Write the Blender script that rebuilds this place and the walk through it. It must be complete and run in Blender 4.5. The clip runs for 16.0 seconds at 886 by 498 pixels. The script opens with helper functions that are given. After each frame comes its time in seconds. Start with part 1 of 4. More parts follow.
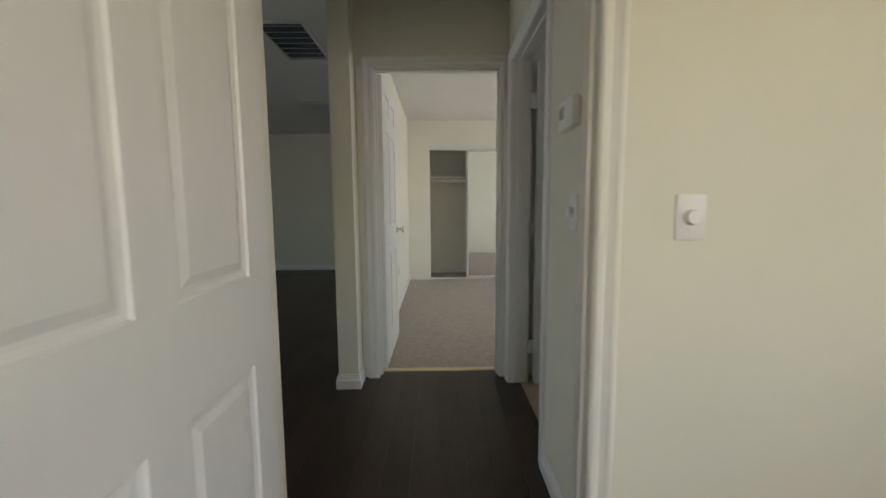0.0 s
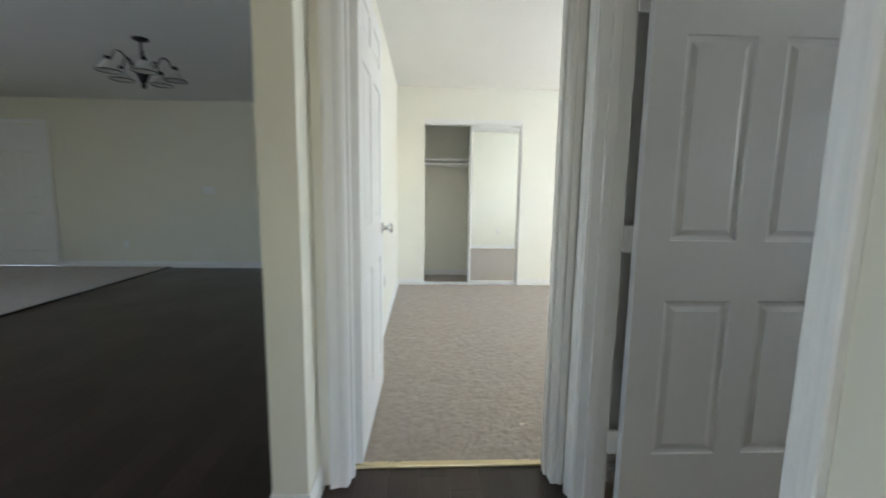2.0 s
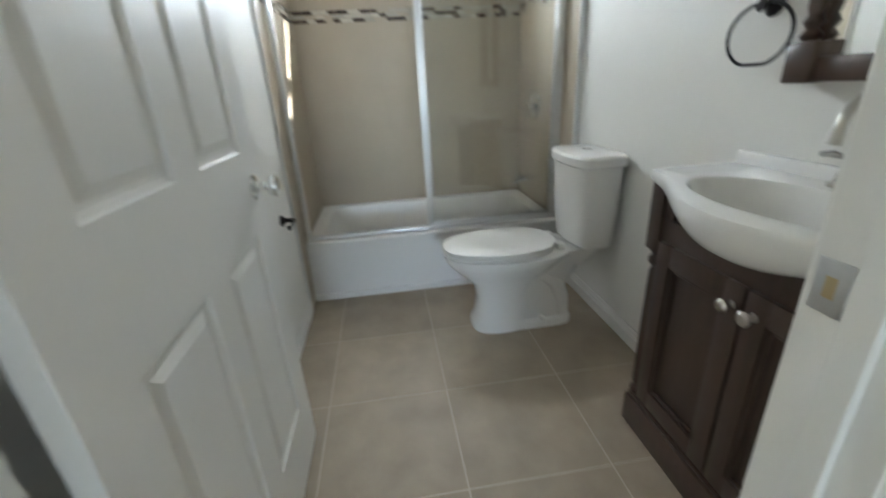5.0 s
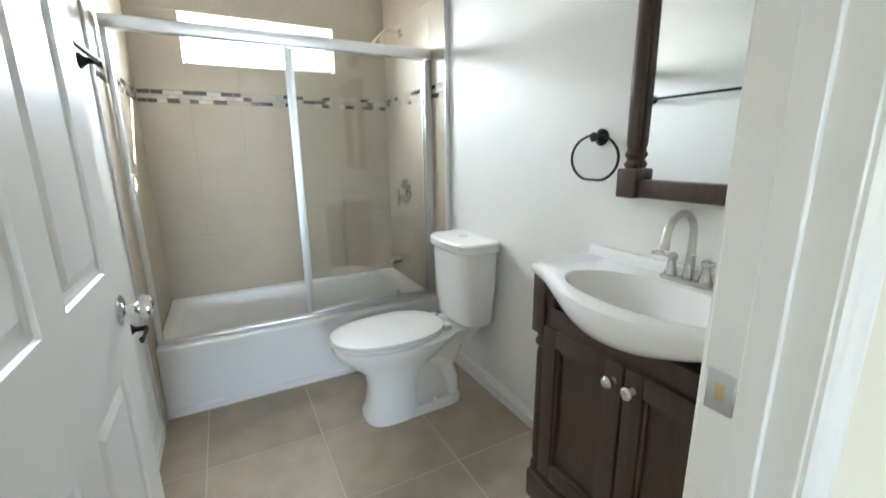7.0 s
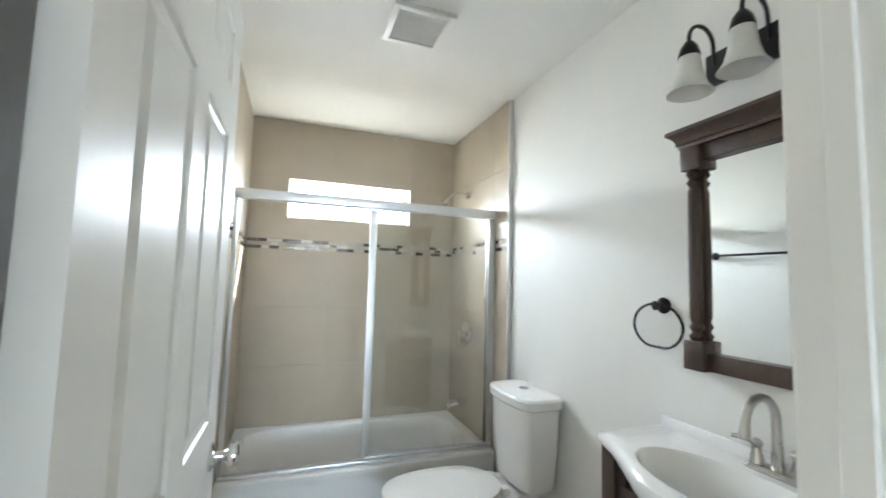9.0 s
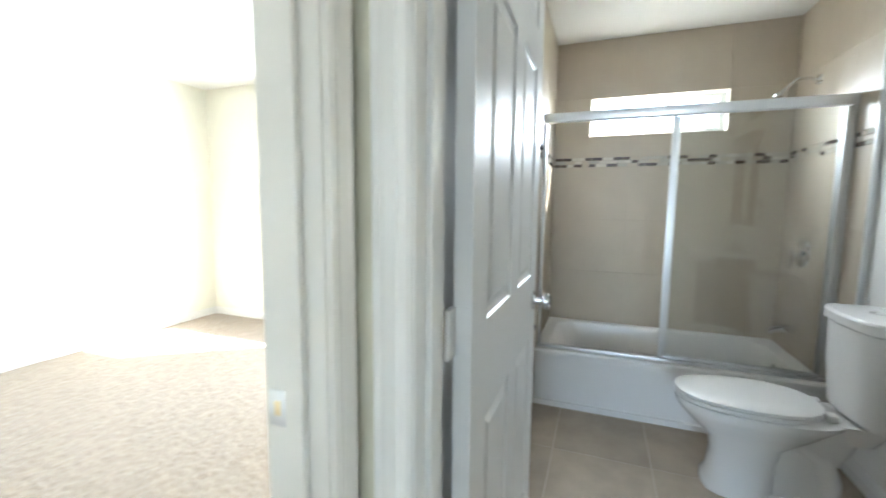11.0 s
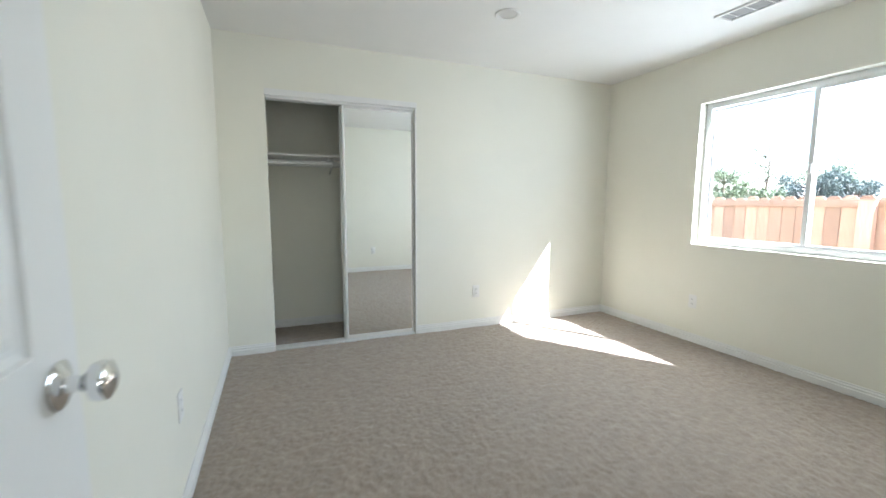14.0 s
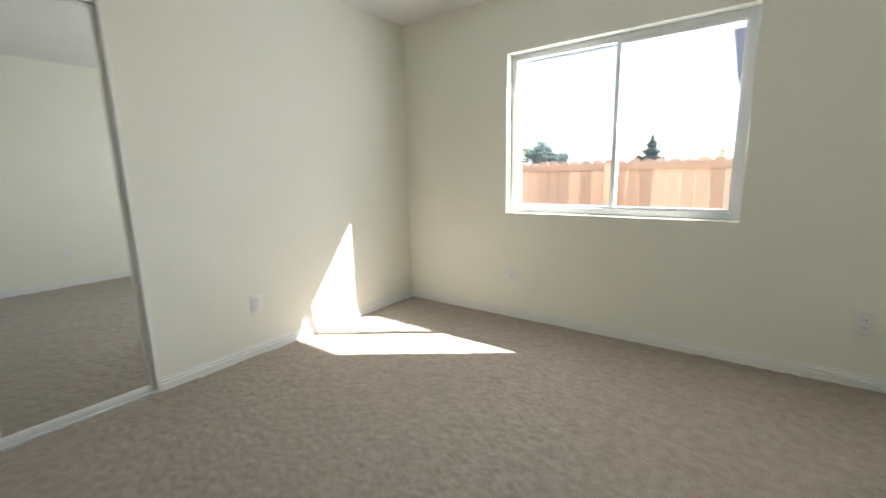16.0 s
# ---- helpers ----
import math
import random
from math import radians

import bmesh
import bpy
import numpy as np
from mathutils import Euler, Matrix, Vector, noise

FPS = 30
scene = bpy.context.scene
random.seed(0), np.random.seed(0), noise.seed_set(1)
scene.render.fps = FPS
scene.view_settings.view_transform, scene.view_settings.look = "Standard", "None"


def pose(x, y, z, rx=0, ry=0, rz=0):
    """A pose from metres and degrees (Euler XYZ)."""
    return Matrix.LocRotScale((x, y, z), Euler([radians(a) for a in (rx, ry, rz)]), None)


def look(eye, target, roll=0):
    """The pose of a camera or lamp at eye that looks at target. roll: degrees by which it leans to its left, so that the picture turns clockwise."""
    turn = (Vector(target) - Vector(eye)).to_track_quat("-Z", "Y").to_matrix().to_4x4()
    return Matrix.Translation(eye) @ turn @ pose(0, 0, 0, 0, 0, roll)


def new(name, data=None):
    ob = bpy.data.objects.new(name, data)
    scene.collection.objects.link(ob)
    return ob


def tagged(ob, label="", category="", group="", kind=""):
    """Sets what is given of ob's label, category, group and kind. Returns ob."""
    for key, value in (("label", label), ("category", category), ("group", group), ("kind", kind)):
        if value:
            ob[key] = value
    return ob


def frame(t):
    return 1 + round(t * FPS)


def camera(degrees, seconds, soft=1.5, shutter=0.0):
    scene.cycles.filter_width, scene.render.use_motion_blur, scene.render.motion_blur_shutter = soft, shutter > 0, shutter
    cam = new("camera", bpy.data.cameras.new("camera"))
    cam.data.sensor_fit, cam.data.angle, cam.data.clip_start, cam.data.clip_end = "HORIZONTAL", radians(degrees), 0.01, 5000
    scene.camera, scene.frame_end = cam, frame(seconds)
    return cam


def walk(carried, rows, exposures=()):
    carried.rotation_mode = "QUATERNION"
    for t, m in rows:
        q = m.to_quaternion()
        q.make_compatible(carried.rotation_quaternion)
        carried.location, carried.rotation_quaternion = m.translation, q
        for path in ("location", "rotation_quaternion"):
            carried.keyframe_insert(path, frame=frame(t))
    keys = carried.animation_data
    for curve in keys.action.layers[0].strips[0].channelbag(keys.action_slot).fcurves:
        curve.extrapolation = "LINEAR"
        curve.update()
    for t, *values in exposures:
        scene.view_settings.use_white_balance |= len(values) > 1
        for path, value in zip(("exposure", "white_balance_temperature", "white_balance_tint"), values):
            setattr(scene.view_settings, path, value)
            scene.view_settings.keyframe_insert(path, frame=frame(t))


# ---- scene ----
cam = camera(94.3, 16.0, soft=1.5, shutter=0.5)
PATH = [
    (0, (0.748, 1.385, 1.175), (0.773, 3.373, 0.96), -0.4),
    (0.5, (0.698, 1.682, 1.189), (0.665, 3.673, 1.005), 0.7),
    (1, (0.672, 1.924, 1.187), (0.592, 3.913, 0.985), 0.5),
    (1.5, (0.673, 2.249, 1.188), (0.539, 4.232, 0.962), -1.0),
    (2, (0.636, 2.581, 1.162), (0.728, 4.561, 0.896), 0.8),
    (2.5, (0.642, 2.881, 1.158), (1.109, 4.797, 0.824), 0.1),
    (3, (0.711, 3.131, 1.144), (1.572, 4.898, 0.774), -1.7),
    (3.5, (0.79, 3.286, 1.136), (2.159, 4.678, 0.702), -1.2),
    (4, (0.798, 3.421, 1.168), (2.563, 4.248, 0.72), -0.6),
    (4.5, (0.872, 3.527, 1.145), (2.764, 3.794, 0.551), -1.1),
    (5, (0.984, 3.597, 1.139), (2.827, 3.366, 0.396), -3.3),
    (5.2, (1.008, 3.579, 1.151), (2.784, 3.207, 0.31), -3.2),
    (7.3, (1.039, 3.756, 1.267), (2.743, 2.771, 0.909), -0.1),
    (7.5, (1.031, 3.786, 1.288), (2.738, 2.776, 1.03), 0.6),
    (8, (1.01, 3.816, 1.336), (2.724, 2.786, 1.284), 1.6),
    (8.2, (0.997, 3.816, 1.356), (2.719, 2.8, 1.401), 1.3),
    (10.3, (0.849, 3.708, 1.281), (2.833, 3.948, 1.199), 1.9),
    (10.5, (0.783, 3.718, 1.268), (2.74, 4.107, 1.128), 1.3),
    (11, (0.665, 3.733, 1.247), (2.522, 4.442, 1.032), 0.5),
    (11.5, (0.582, 3.713, 1.234), (2.213, 4.843, 0.98), -0.0),
    (12, (0.544, 3.645, 1.227), (1.741, 5.223, 0.945), 0.3),
    (12.5, (0.527, 3.716, 1.233), (1.396, 5.494, 0.945), 0.1),
    (13, (0.568, 3.863, 1.23), (1.3, 5.703, 0.95), 2.0),
    (13.5, (0.584, 4.06, 1.234), (1.334, 5.9, 0.998), 1.9),
    (14, (0.676, 4.25, 1.215), (1.425, 6.09, 0.987), 0.2),
    (14.5, (0.82, 4.466, 1.218), (1.631, 6.28, 0.989), -0.3),
    (15, (0.873, 4.695, 1.205), (1.931, 6.375, 0.965), -0.5),
    (15.5, (0.908, 4.949, 1.195), (2.258, 6.396, 0.905), -0.8),
    (16, (1.088, 5.187, 1.172), (2.666, 6.362, 0.812), -1.3),
]
EXPOSURES = [(0, 2.52, 6550, 10), (0.8, 2.82, 6450, 10), (1.5, 3.3, 6300, 9), (2, 3.52, 5950, 8), (2.5, 3.65, 5880, 10), (3.3, 3.65, 5900, 8), (4, 3.56, 6050, 7), (4.5, 3.88, 6150, 7), (5, 4.28, 6150, 7),
             (7.3, 4.93, 6050, 8), (8.2, 4.91, 6050, 8), (10.3, 4.66, 5950, 7), (11, 4.6, 5900, 7), (11.5, 4.3, 5850, 8), (12, 3.92, 5880, 9), (13, 3.36, 5700, 9), (14, 3.05, 5720, 8), (14.5, 2.88, 5980, 8), (15.5, 2.68, 6130, 9), (16, 2.58, 6180, 9)]
walk(cam, [(t, look(eye, target, roll)) for t, eye, target, roll in PATH], EXPOSURES)

# ---- world and light ----
world = bpy.data.worlds.new("sky")
scene.world = world
world.use_nodes = True
wn = world.node_tree.nodes
sky = wn.new("ShaderNodeTexSky")
sky.sky_type, sky.sun_disc = "NISHITA", False
SUN = Vector((1.0, -1.42, 1.39)).normalized()
sky.sun_elevation = math.asin(SUN.z)
sky.sun_rotation = math.atan2(SUN.x, SUN.y)
world.node_tree.links.new(sky.outputs[0], wn["Background"].inputs[0])
wn["Background"].inputs[1].default_value = 0.10
sun = new("sun", bpy.data.lights.new("sun", "SUN"))
sun.data.energy, sun.data.angle, sun.data.color = 5.0, radians(0.53), (1.0, 0.972, 0.935)
sun.matrix_world = look(SUN * 20, (0, 0, 0))


def opening_light(name, m, w, h, energy, color=(0.93, 0.97, 1.0), spread=180):
    """Area lamp in a wall opening, for a window or for added fill."""
    data = bpy.data.lights.new(name, "AREA")
    data.shape, data.size, data.size_y, data.energy, data.color = "RECTANGLE", w, h, energy, color
    data.spread = radians(spread)
    ob = new(name, data)
    ob.matrix_world = m
    return ob


opening_light("window_light_bedroom", look((4.17, 5.96, 1.45), (0, 5.96, 0.9)), 1.45, 1.1, 6.2, (0.90, 0.96, 1.0))
opening_light("window_light_bath", look((4.17, 3.395, 1.9), (1.6, 3.395, 0.0)), 0.82, 0.22, 1.3, spread=130)
opening_light("window_light_living", look((-6.35, 3.7, 1.5), (0, 3.4, 1.1)), 1.7, 1.1, 3.9, (0.74, 0.84, 1.0), 140)
# No window is known in the first room: two lamps added to brighten it.
opening_light("fill_light_start", look((1.0, -1.75, 1.5), (1.0, 3, 1.2)), 1.5, 1.1, 1.45, (1.0, 0.91, 0.77))
opening_light("fill_light_side", look((3.15, 0.3, 1.5), (0, 1.6, 1.2)), 1.5, 1.1, 2.1, (1.0, 0.91, 0.77))


# ---- materials ----
def mat(name, color, rough=0.5, metal=0.0, grain=0.0, scale=20.0, bump=0.0, bscale=200.0, color2=None, coat=0.0, island=0.0, random_ob=0.0, spec=0.5, detail=4.0, low=0.13, stretch=None, sheen=0.0):
    m = bpy.data.materials.new(name)
    m.use_nodes = True
    nt = m.node_tree
    b = nt.nodes["Principled BSDF"]
    b.inputs["Base Color"].default_value = (*color, 1)
    b.inputs["Roughness"].default_value = rough
    b.inputs["Metallic"].default_value = metal
    b.inputs["Coat Weight"].default_value = coat
    b.inputs["Specular IOR Level"].default_value = spec
    b.inputs["Sheen Weight"].default_value = sheen
    L = nt.links.new
    tc = nt.nodes.new("ShaderNodeTexCoord")
    src = tc.outputs["Object"]
    if stretch:
        mp = nt.nodes.new("ShaderNodeMapping")
        mp.inputs["Scale"].default_value = stretch
        L(src, mp.inputs[0])
        src = mp.outputs[0]
    out = None
    if grain or color2:
        c2 = color2 or tuple(max(0.0, c * (1 - grain)) for c in color)
        n1 = nt.nodes.new("ShaderNodeTexNoise")
        n1.inputs["Scale"].default_value, n1.inputs["Detail"].default_value = scale, detail
        n2 = nt.nodes.new("ShaderNodeTexNoise")
        n2.inputs["Scale"].default_value, n2.inputs["Detail"].default_value = scale * low, 3
        L(src, n1.inputs["Vector"])
        L(tc.outputs["Object"], n2.inputs["Vector"])
        av = nt.nodes.new("ShaderNodeMath")
        av.operation = "MULTIPLY_ADD"
        L(n1.outputs[0], av.inputs[0])
        av.inputs[1].default_value = 0.6
        sc = nt.nodes.new("ShaderNodeMath")
        sc.operation = "MULTIPLY"
        L(n2.outputs[0], sc.inputs[0])
        sc.inputs[1].default_value = 0.4
        L(sc.outputs[0], av.inputs[2])
        ramp = nt.nodes.new("ShaderNodeMapRange")
        ramp.inputs[1].default_value, ramp.inputs[2].default_value = 0.33, 0.67
        L(av.outputs[0], ramp.inputs[0])
        mix = nt.nodes.new("ShaderNodeMix")
        mix.data_type = "RGBA"
        mix.inputs[6].default_value, mix.inputs[7].default_value = (*color, 1), (*c2, 1)
        L(ramp.outputs[0], mix.inputs[0])
        out = mix.outputs[2]
        rr = nt.nodes.new("ShaderNodeMapRange")
        rr.inputs[3].default_value, rr.inputs[4].default_value = max(0.0, rough - 0.06), min(1.0, rough + 0.06)
        L(n2.outputs[0], rr.inputs[0])
        L(rr.outputs[0], b.inputs["Roughness"])
    if random_ob or island:
        hsv = nt.nodes.new("ShaderNodeHueSaturation")
        rnd = nt.nodes.new("ShaderNodeMapRange")
        amount = random_ob or island
        rnd.inputs[3].default_value, rnd.inputs[4].default_value = 1 - amount, 1 + amount
        if random_ob:
            L(nt.nodes.new("ShaderNodeObjectInfo").outputs["Random"], rnd.inputs[0])
        else:
            L(nt.nodes.new("ShaderNodeNewGeometry").outputs["Random Per Island"], rnd.inputs[0])
        L(rnd.outputs[0], hsv.inputs["Value"])
        if out:
            L(out, hsv.inputs["Color"])
        else:
            hsv.inputs["Color"].default_value = (*color, 1)
        out = hsv.outputs[0]
    if out:
        L(out, b.inputs["Base Color"])
    if bump:
        nb = nt.nodes.new("ShaderNodeTexNoise")
        nb.inputs["Scale"].default_value, nb.inputs["Detail"].default_value = bscale, 3
        L(src, nb.inputs["Vector"])
        bp = nt.nodes.new("ShaderNodeBump")
        bp.inputs["Strength"].default_value, bp.inputs["Distance"].default_value = bump, 0.002
        L(nb.outputs[0], bp.inputs["Height"])
        L(bp.outputs[0], b.inputs["Normal"])
    return m


CREAM = mat("cream_wall_paint", (0.76, 0.732, 0.605), 0.75, grain=0.03, scale=3, bump=0.12, bscale=90)
PALE = mat("pale_bedroom_paint", (0.82, 0.799, 0.70), 0.75, grain=0.03, scale=3, bump=0.12, bscale=90)
BATHWALL = mat("white_bath_paint", (0.80, 0.79, 0.75), 0.55, grain=0.03, scale=3, bump=0.10, bscale=90)
CEIL = mat("white_ceiling_paint", (0.82, 0.81, 0.78), 0.85, grain=0.03, scale=4, bump=0.25, bscale=120)
TRIM = mat("white_gloss_trim", (0.80, 0.79, 0.76), 0.32, grain=0.02, scale=6, bump=0.03, bscale=40)
TRIMC = mat("cream_trim_paint", (0.79, 0.765, 0.68), 0.4, grain=0.02, scale=6, bump=0.03, bscale=40)
DOORP = mat("white_door_paint", (0.80, 0.79, 0.76), 0.39, spec=0.38, grain=0.02, scale=6, bump=0.012, bscale=160, stretch=(6, 6, 1))
CARPET = mat("beige_carpet", (0.435, 0.36, 0.288), 0.95, color2=(0.265, 0.214, 0.169), scale=240, detail=8, low=0.09, bump=1.0, bscale=210, sheen=0.3, spec=0.1)
DARKWOOD = mat("dark_stained_oak", (0.043, 0.027, 0.019), 0.36, color2=(0.024, 0.015, 0.011), scale=14, bump=0.15, bscale=40, random_ob=0.25, stretch=(8, 0.6, 1), spec=0.4)
TILE = mat("beige_stone_tile", (0.45, 0.375, 0.28), 0.5, color2=(0.33, 0.27, 0.198), scale=7, bump=0.06, bscale=60, random_ob=0.07)
GROUT = mat("sandy_grout", (0.60, 0.53, 0.44), 0.9, grain=0.15, scale=40, bump=0.3)
WTILE = mat("tan_wall_tile", (0.52, 0.452, 0.35), 0.42, spec=0.35, color2=(0.475, 0.41, 0.315), scale=5, random_ob=0.012)
WGROUT = mat("tan_wall_grout", (0.50, 0.425, 0.335), 0.8, grain=0.1, scale=40)
MOS_D = mat("brown_mosaic", (0.10, 0.075, 0.06), 0.15, grain=0.3, scale=30, random_ob=0.4)
MOS_L = mat("pale_mosaic", (0.62, 0.58, 0.50), 0.12, grain=0.15, scale=30, random_ob=0.2)
ENAMEL = mat("white_tub_enamel", (0.82, 0.81, 0.79), 0.32, grain=0.02, scale=3)
PORC = mat("white_porcelain", (0.83, 0.82, 0.80), 0.2, grain=0.015, scale=2, coat=0.2)
PLASTIC = mat("white_plastic", (0.80, 0.79, 0.76), 0.35, grain=0.02, scale=10)
ESPRESSO = mat("espresso_wood", (0.074, 0.045, 0.033), 0.38, color2=(0.043, 0.027, 0.020), scale=10, bump=0.1, bscale=60, stretch=(6, 6, 0.8))
CHROME = mat("polished_chrome", (0.80, 0.80, 0.80), 0.07, 1.0, grain=0.03, scale=8)
NICKEL = mat("brushed_nickel", (0.55, 0.53, 0.50), 0.28, 1.0, grain=0.08, scale=30)
ALU = mat("satin_aluminium", (0.78, 0.79, 0.80), 0.42, 1.0, grain=0.05, scale=20)
BRONZE = mat("dark_oiled_bronze", (0.035, 0.032, 0.034), 0.32, 0.8, grain=0.25, scale=20)
BRASS = mat("pale_brass", (0.72, 0.60, 0.36), 0.35, 0.9, grain=0.1, scale=20)
VINYL = mat("white_vinyl", (0.80, 0.81, 0.82), 0.35, grain=0.02, scale=10)
MIRROR = mat("mirror_glass", (0.90, 0.92, 0.91), 0.015, 1.0)
GREYPLATE = mat("steel_plate", (0.72, 0.73, 0.74), 0.38, 1.0, grain=0.1, scale=30)
LCD = mat("grey_display", (0.30, 0.33, 0.30), 0.2, grain=0.1, scale=20)
BLACKBOX = mat("black_plastic", (0.03, 0.03, 0.033), 0.4, grain=0.2, scale=20)
CEDAR = mat("red_cedar_boards", (0.37, 0.205, 0.135), 0.8, color2=(0.54, 0.35, 0.245), scale=16, bump=0.4, bscale=60, random_ob=0.26, stretch=(5, 5, 0.5))
EARTH = mat("dry_ground", (0.28, 0.23, 0.17), 0.95, color2=(0.20, 0.17, 0.12), scale=6, bump=0.5, bscale=30)
SLATE = mat("slate_shingles", (0.16, 0.16, 0.20), 0.85, color2=(0.10, 0.10, 0.13), scale=8, bump=0.4, bscale=30)
LEAF = mat("green_leaves", (0.16, 0.20, 0.11), 0.6, color2=(0.10, 0.14, 0.075), scale=4, island=0.35)
NEEDLE = mat("dark_needles", (0.12, 0.155, 0.145), 0.7, color2=(0.08, 0.11, 0.105), scale=4, island=0.3)
BARK = mat("brown_bark", (0.16, 0.11, 0.08), 0.9, grain=0.4, scale=12, bump=0.6, bscale=30)
STUCCO = mat("pale_stucco", (0.62, 0.56, 0.47), 0.9, grain=0.08, scale=4, bump=0.4, bscale=80)
SHINGLE = mat("grey_shingles", (0.46, 0.43, 0.41), 0.9, grain=0.3, scale=8, bump=0.5, bscale=20)
FROST = mat("frosted_shade_glass", (0.85, 0.84, 0.80), 0.35, grain=0.03, scale=12)
FROST.node_tree.nodes["Principled BSDF"].inputs["Transmission Weight"].default_value = 0.25


def glass(name, tint=(1, 1, 1), rough=0.0):
    """Thin clear pane."""
    m = bpy.data.materials.new(name)
    m.use_nodes = True
    nt = m.node_tree
    nt.nodes.clear()
    o = nt.nodes.new("ShaderNodeOutputMaterial")
    t = nt.nodes.new("ShaderNodeBsdfTransparent")
    t.inputs[0].default_value = (*tint, 1)
    g = nt.nodes.new("ShaderNodeBsdfGlossy")
    g.inputs["Roughness"].default_value = rough
    f = nt.nodes.new("ShaderNodeFresnel")
    f.inputs[0].default_value = 1.5
    x = nt.nodes.new("ShaderNodeMixShader")
    nt.links.new(f.outputs[0], x.inputs[0])
    nt.links.new(t.outputs[0], x.inputs[1])
    nt.links.new(g.outputs[0], x.inputs[2])
    nt.links.new(x.outputs[0], o.inputs[0])
    return m


PANE = glass("window_glass", (0.97, 0.98, 0.98))
SHOWERGLASS = glass("shower_glass", (0.97, 0.975, 0.97), 0.02)


# ---- mesh helpers ----
def mesh_ob(name, bm, material, smooth=False):
    me = bpy.data.meshes.new(name)
    bmesh.ops.recalc_face_normals(bm, faces=bm.faces)
    bm.to_mesh(me)
    bm.free()
    me.materials.append(material)
    if smooth:
        me.shade_smooth()
        me.set_sharp_from_angle(angle=radians(35))
    return new(name, me)


def part(name, bm, material, parent=None, label="", smooth=True):
    ob = mesh_ob(name, bm, material, smooth)
    if parent:
        ob.parent = parent
    if label:
        tagged(ob, label)
    return ob


def structure(name, bm, material, label, category, smooth=False):
    return tagged(mesh_ob(name, bm, material, smooth), label, category, kind="structure")


def thing(name, m, label, category, group=""):
    ob = new(name)
    ob.empty_display_size = 0.05
    ob.matrix_world = m
    return tagged(ob, label, category, group)


def box(x0, y0, z0, x1, y1, z1, bevel=0.0, bm=None, seg=2):
    own = bm is None
    b = bmesh.new()
    vs = [b.verts.new((x, y, z)) for z in (z0, z1) for y in (y0, y1) for x in (x0, x1)]
    for f in ((0, 1, 3, 2), (4, 6, 7, 5), (0, 4, 5, 1), (2, 3, 7, 6), (0, 2, 6, 4), (1, 5, 7, 3)):
        b.faces.new([vs[i] for i in f])
    bmesh.ops.recalc_face_normals(b, faces=b.faces)
    if bevel:
        bmesh.ops.bevel(b, geom=b.edges[:], offset=bevel, segments=seg, profile=0.5, affect="EDGES")
    if own:
        return b
    join(bm, b)
    return bm


def join(bm, b, m=None):
    """Copies b into bm and frees b."""
    if m is not None:
        b.transform(m)
    me = bpy.data.meshes.new("tmp")
    b.to_mesh(me)
    b.free()
    bm.from_mesh(me)
    bpy.data.meshes.remove(me)
    return bm


def lathe(profile, seg=24, axis="Z"):
    """Turned shape: profile of (radius, height)."""
    b = bmesh.new()
    rings = []
    for r, z in profile:
        if r < 1e-5:
            rings.append([b.verts.new((0, 0, z))])
        else:
            rings.append([b.verts.new((r * math.cos(2 * math.pi * i / seg), r * math.sin(2 * math.pi * i / seg), z)) for i in range(seg)])
    for p, q in zip(rings, rings[1:]):
        for i in range(seg):
            j = (i + 1) % seg
            if len(p) == 1 and len(q) > 1:
                b.faces.new((p[0], q[i], q[j]))
            elif len(q) == 1 and len(p) > 1:
                b.faces.new((p[i], p[j], q[0]))
            elif len(p) > 1:
                b.faces.new((p[i], p[j], q[j], q[i]))
    for ring in (rings[0], rings[-1]):
        if len(ring) > 1:
            b.faces.new(ring)
    if axis == "X":
        b.transform(Matrix.Rotation(radians(90), 4, "Y"))
    if axis == "Y":
        b.transform(Matrix.Rotation(radians(-90), 4, "X"))
    bmesh.ops.recalc_face_normals(b, faces=b.faces)
    return b


def tube(points, r, seg=10, closed=False, radii=None):
    """A round bar along points."""
    b = bmesh.new()
    pts = [Vector(p) for p in points]
    n = len(pts)
    rings = []
    up = Vector((0.0, 0.0, 1.0))
    side = None
    for i, p in enumerate(pts):
        if closed:
            d = (pts[(i + 1) % n] - pts[i - 1]).normalized()
        else:
            d = (pts[min(i + 1, n - 1)] - pts[max(i - 1, 0)]).normalized()
        if side is None:
            side = d.cross(up)
            if side.length < 0.01:
                side = d.cross(Vector((1, 0, 0)))
        side = (side - d * side.dot(d)).normalized()
        other = d.cross(side)
        rad = radii[i] if radii else r
        rings.append([b.verts.new(p + (side * math.cos(a) + other * math.sin(a)) * rad) for a in (2 * math.pi * k / seg for k in range(seg))])
    for i in range(n if closed else n - 1):
        p, q = rings[i], rings[(i + 1) % n]
        for k in range(seg):
            b.faces.new((p[k], p[(k + 1) % seg], q[(k + 1) % seg], q[k]))
    if not closed:
        b.faces.new(rings[0])
        b.faces.new(rings[-1])
    bmesh.ops.recalc_face_normals(b, faces=b.faces)
    return b


def loft(rings, cap=True):
    """Skin over rings of equally many points."""
    b = bmesh.new()
    vs = [[b.verts.new(p) for p in ring] for ring in rings]
    n = len(vs[0])
    for p, q in zip(vs, vs[1:]):
        for k in range(n):
            b.faces.new((p[k], p[(k + 1) % n], q[(k + 1) % n], q[k]))
    if cap:
        b.faces.new(vs[0])
        b.faces.new(vs[-1])
    bmesh.ops.recalc_face_normals(b, faces=b.faces)
    return b


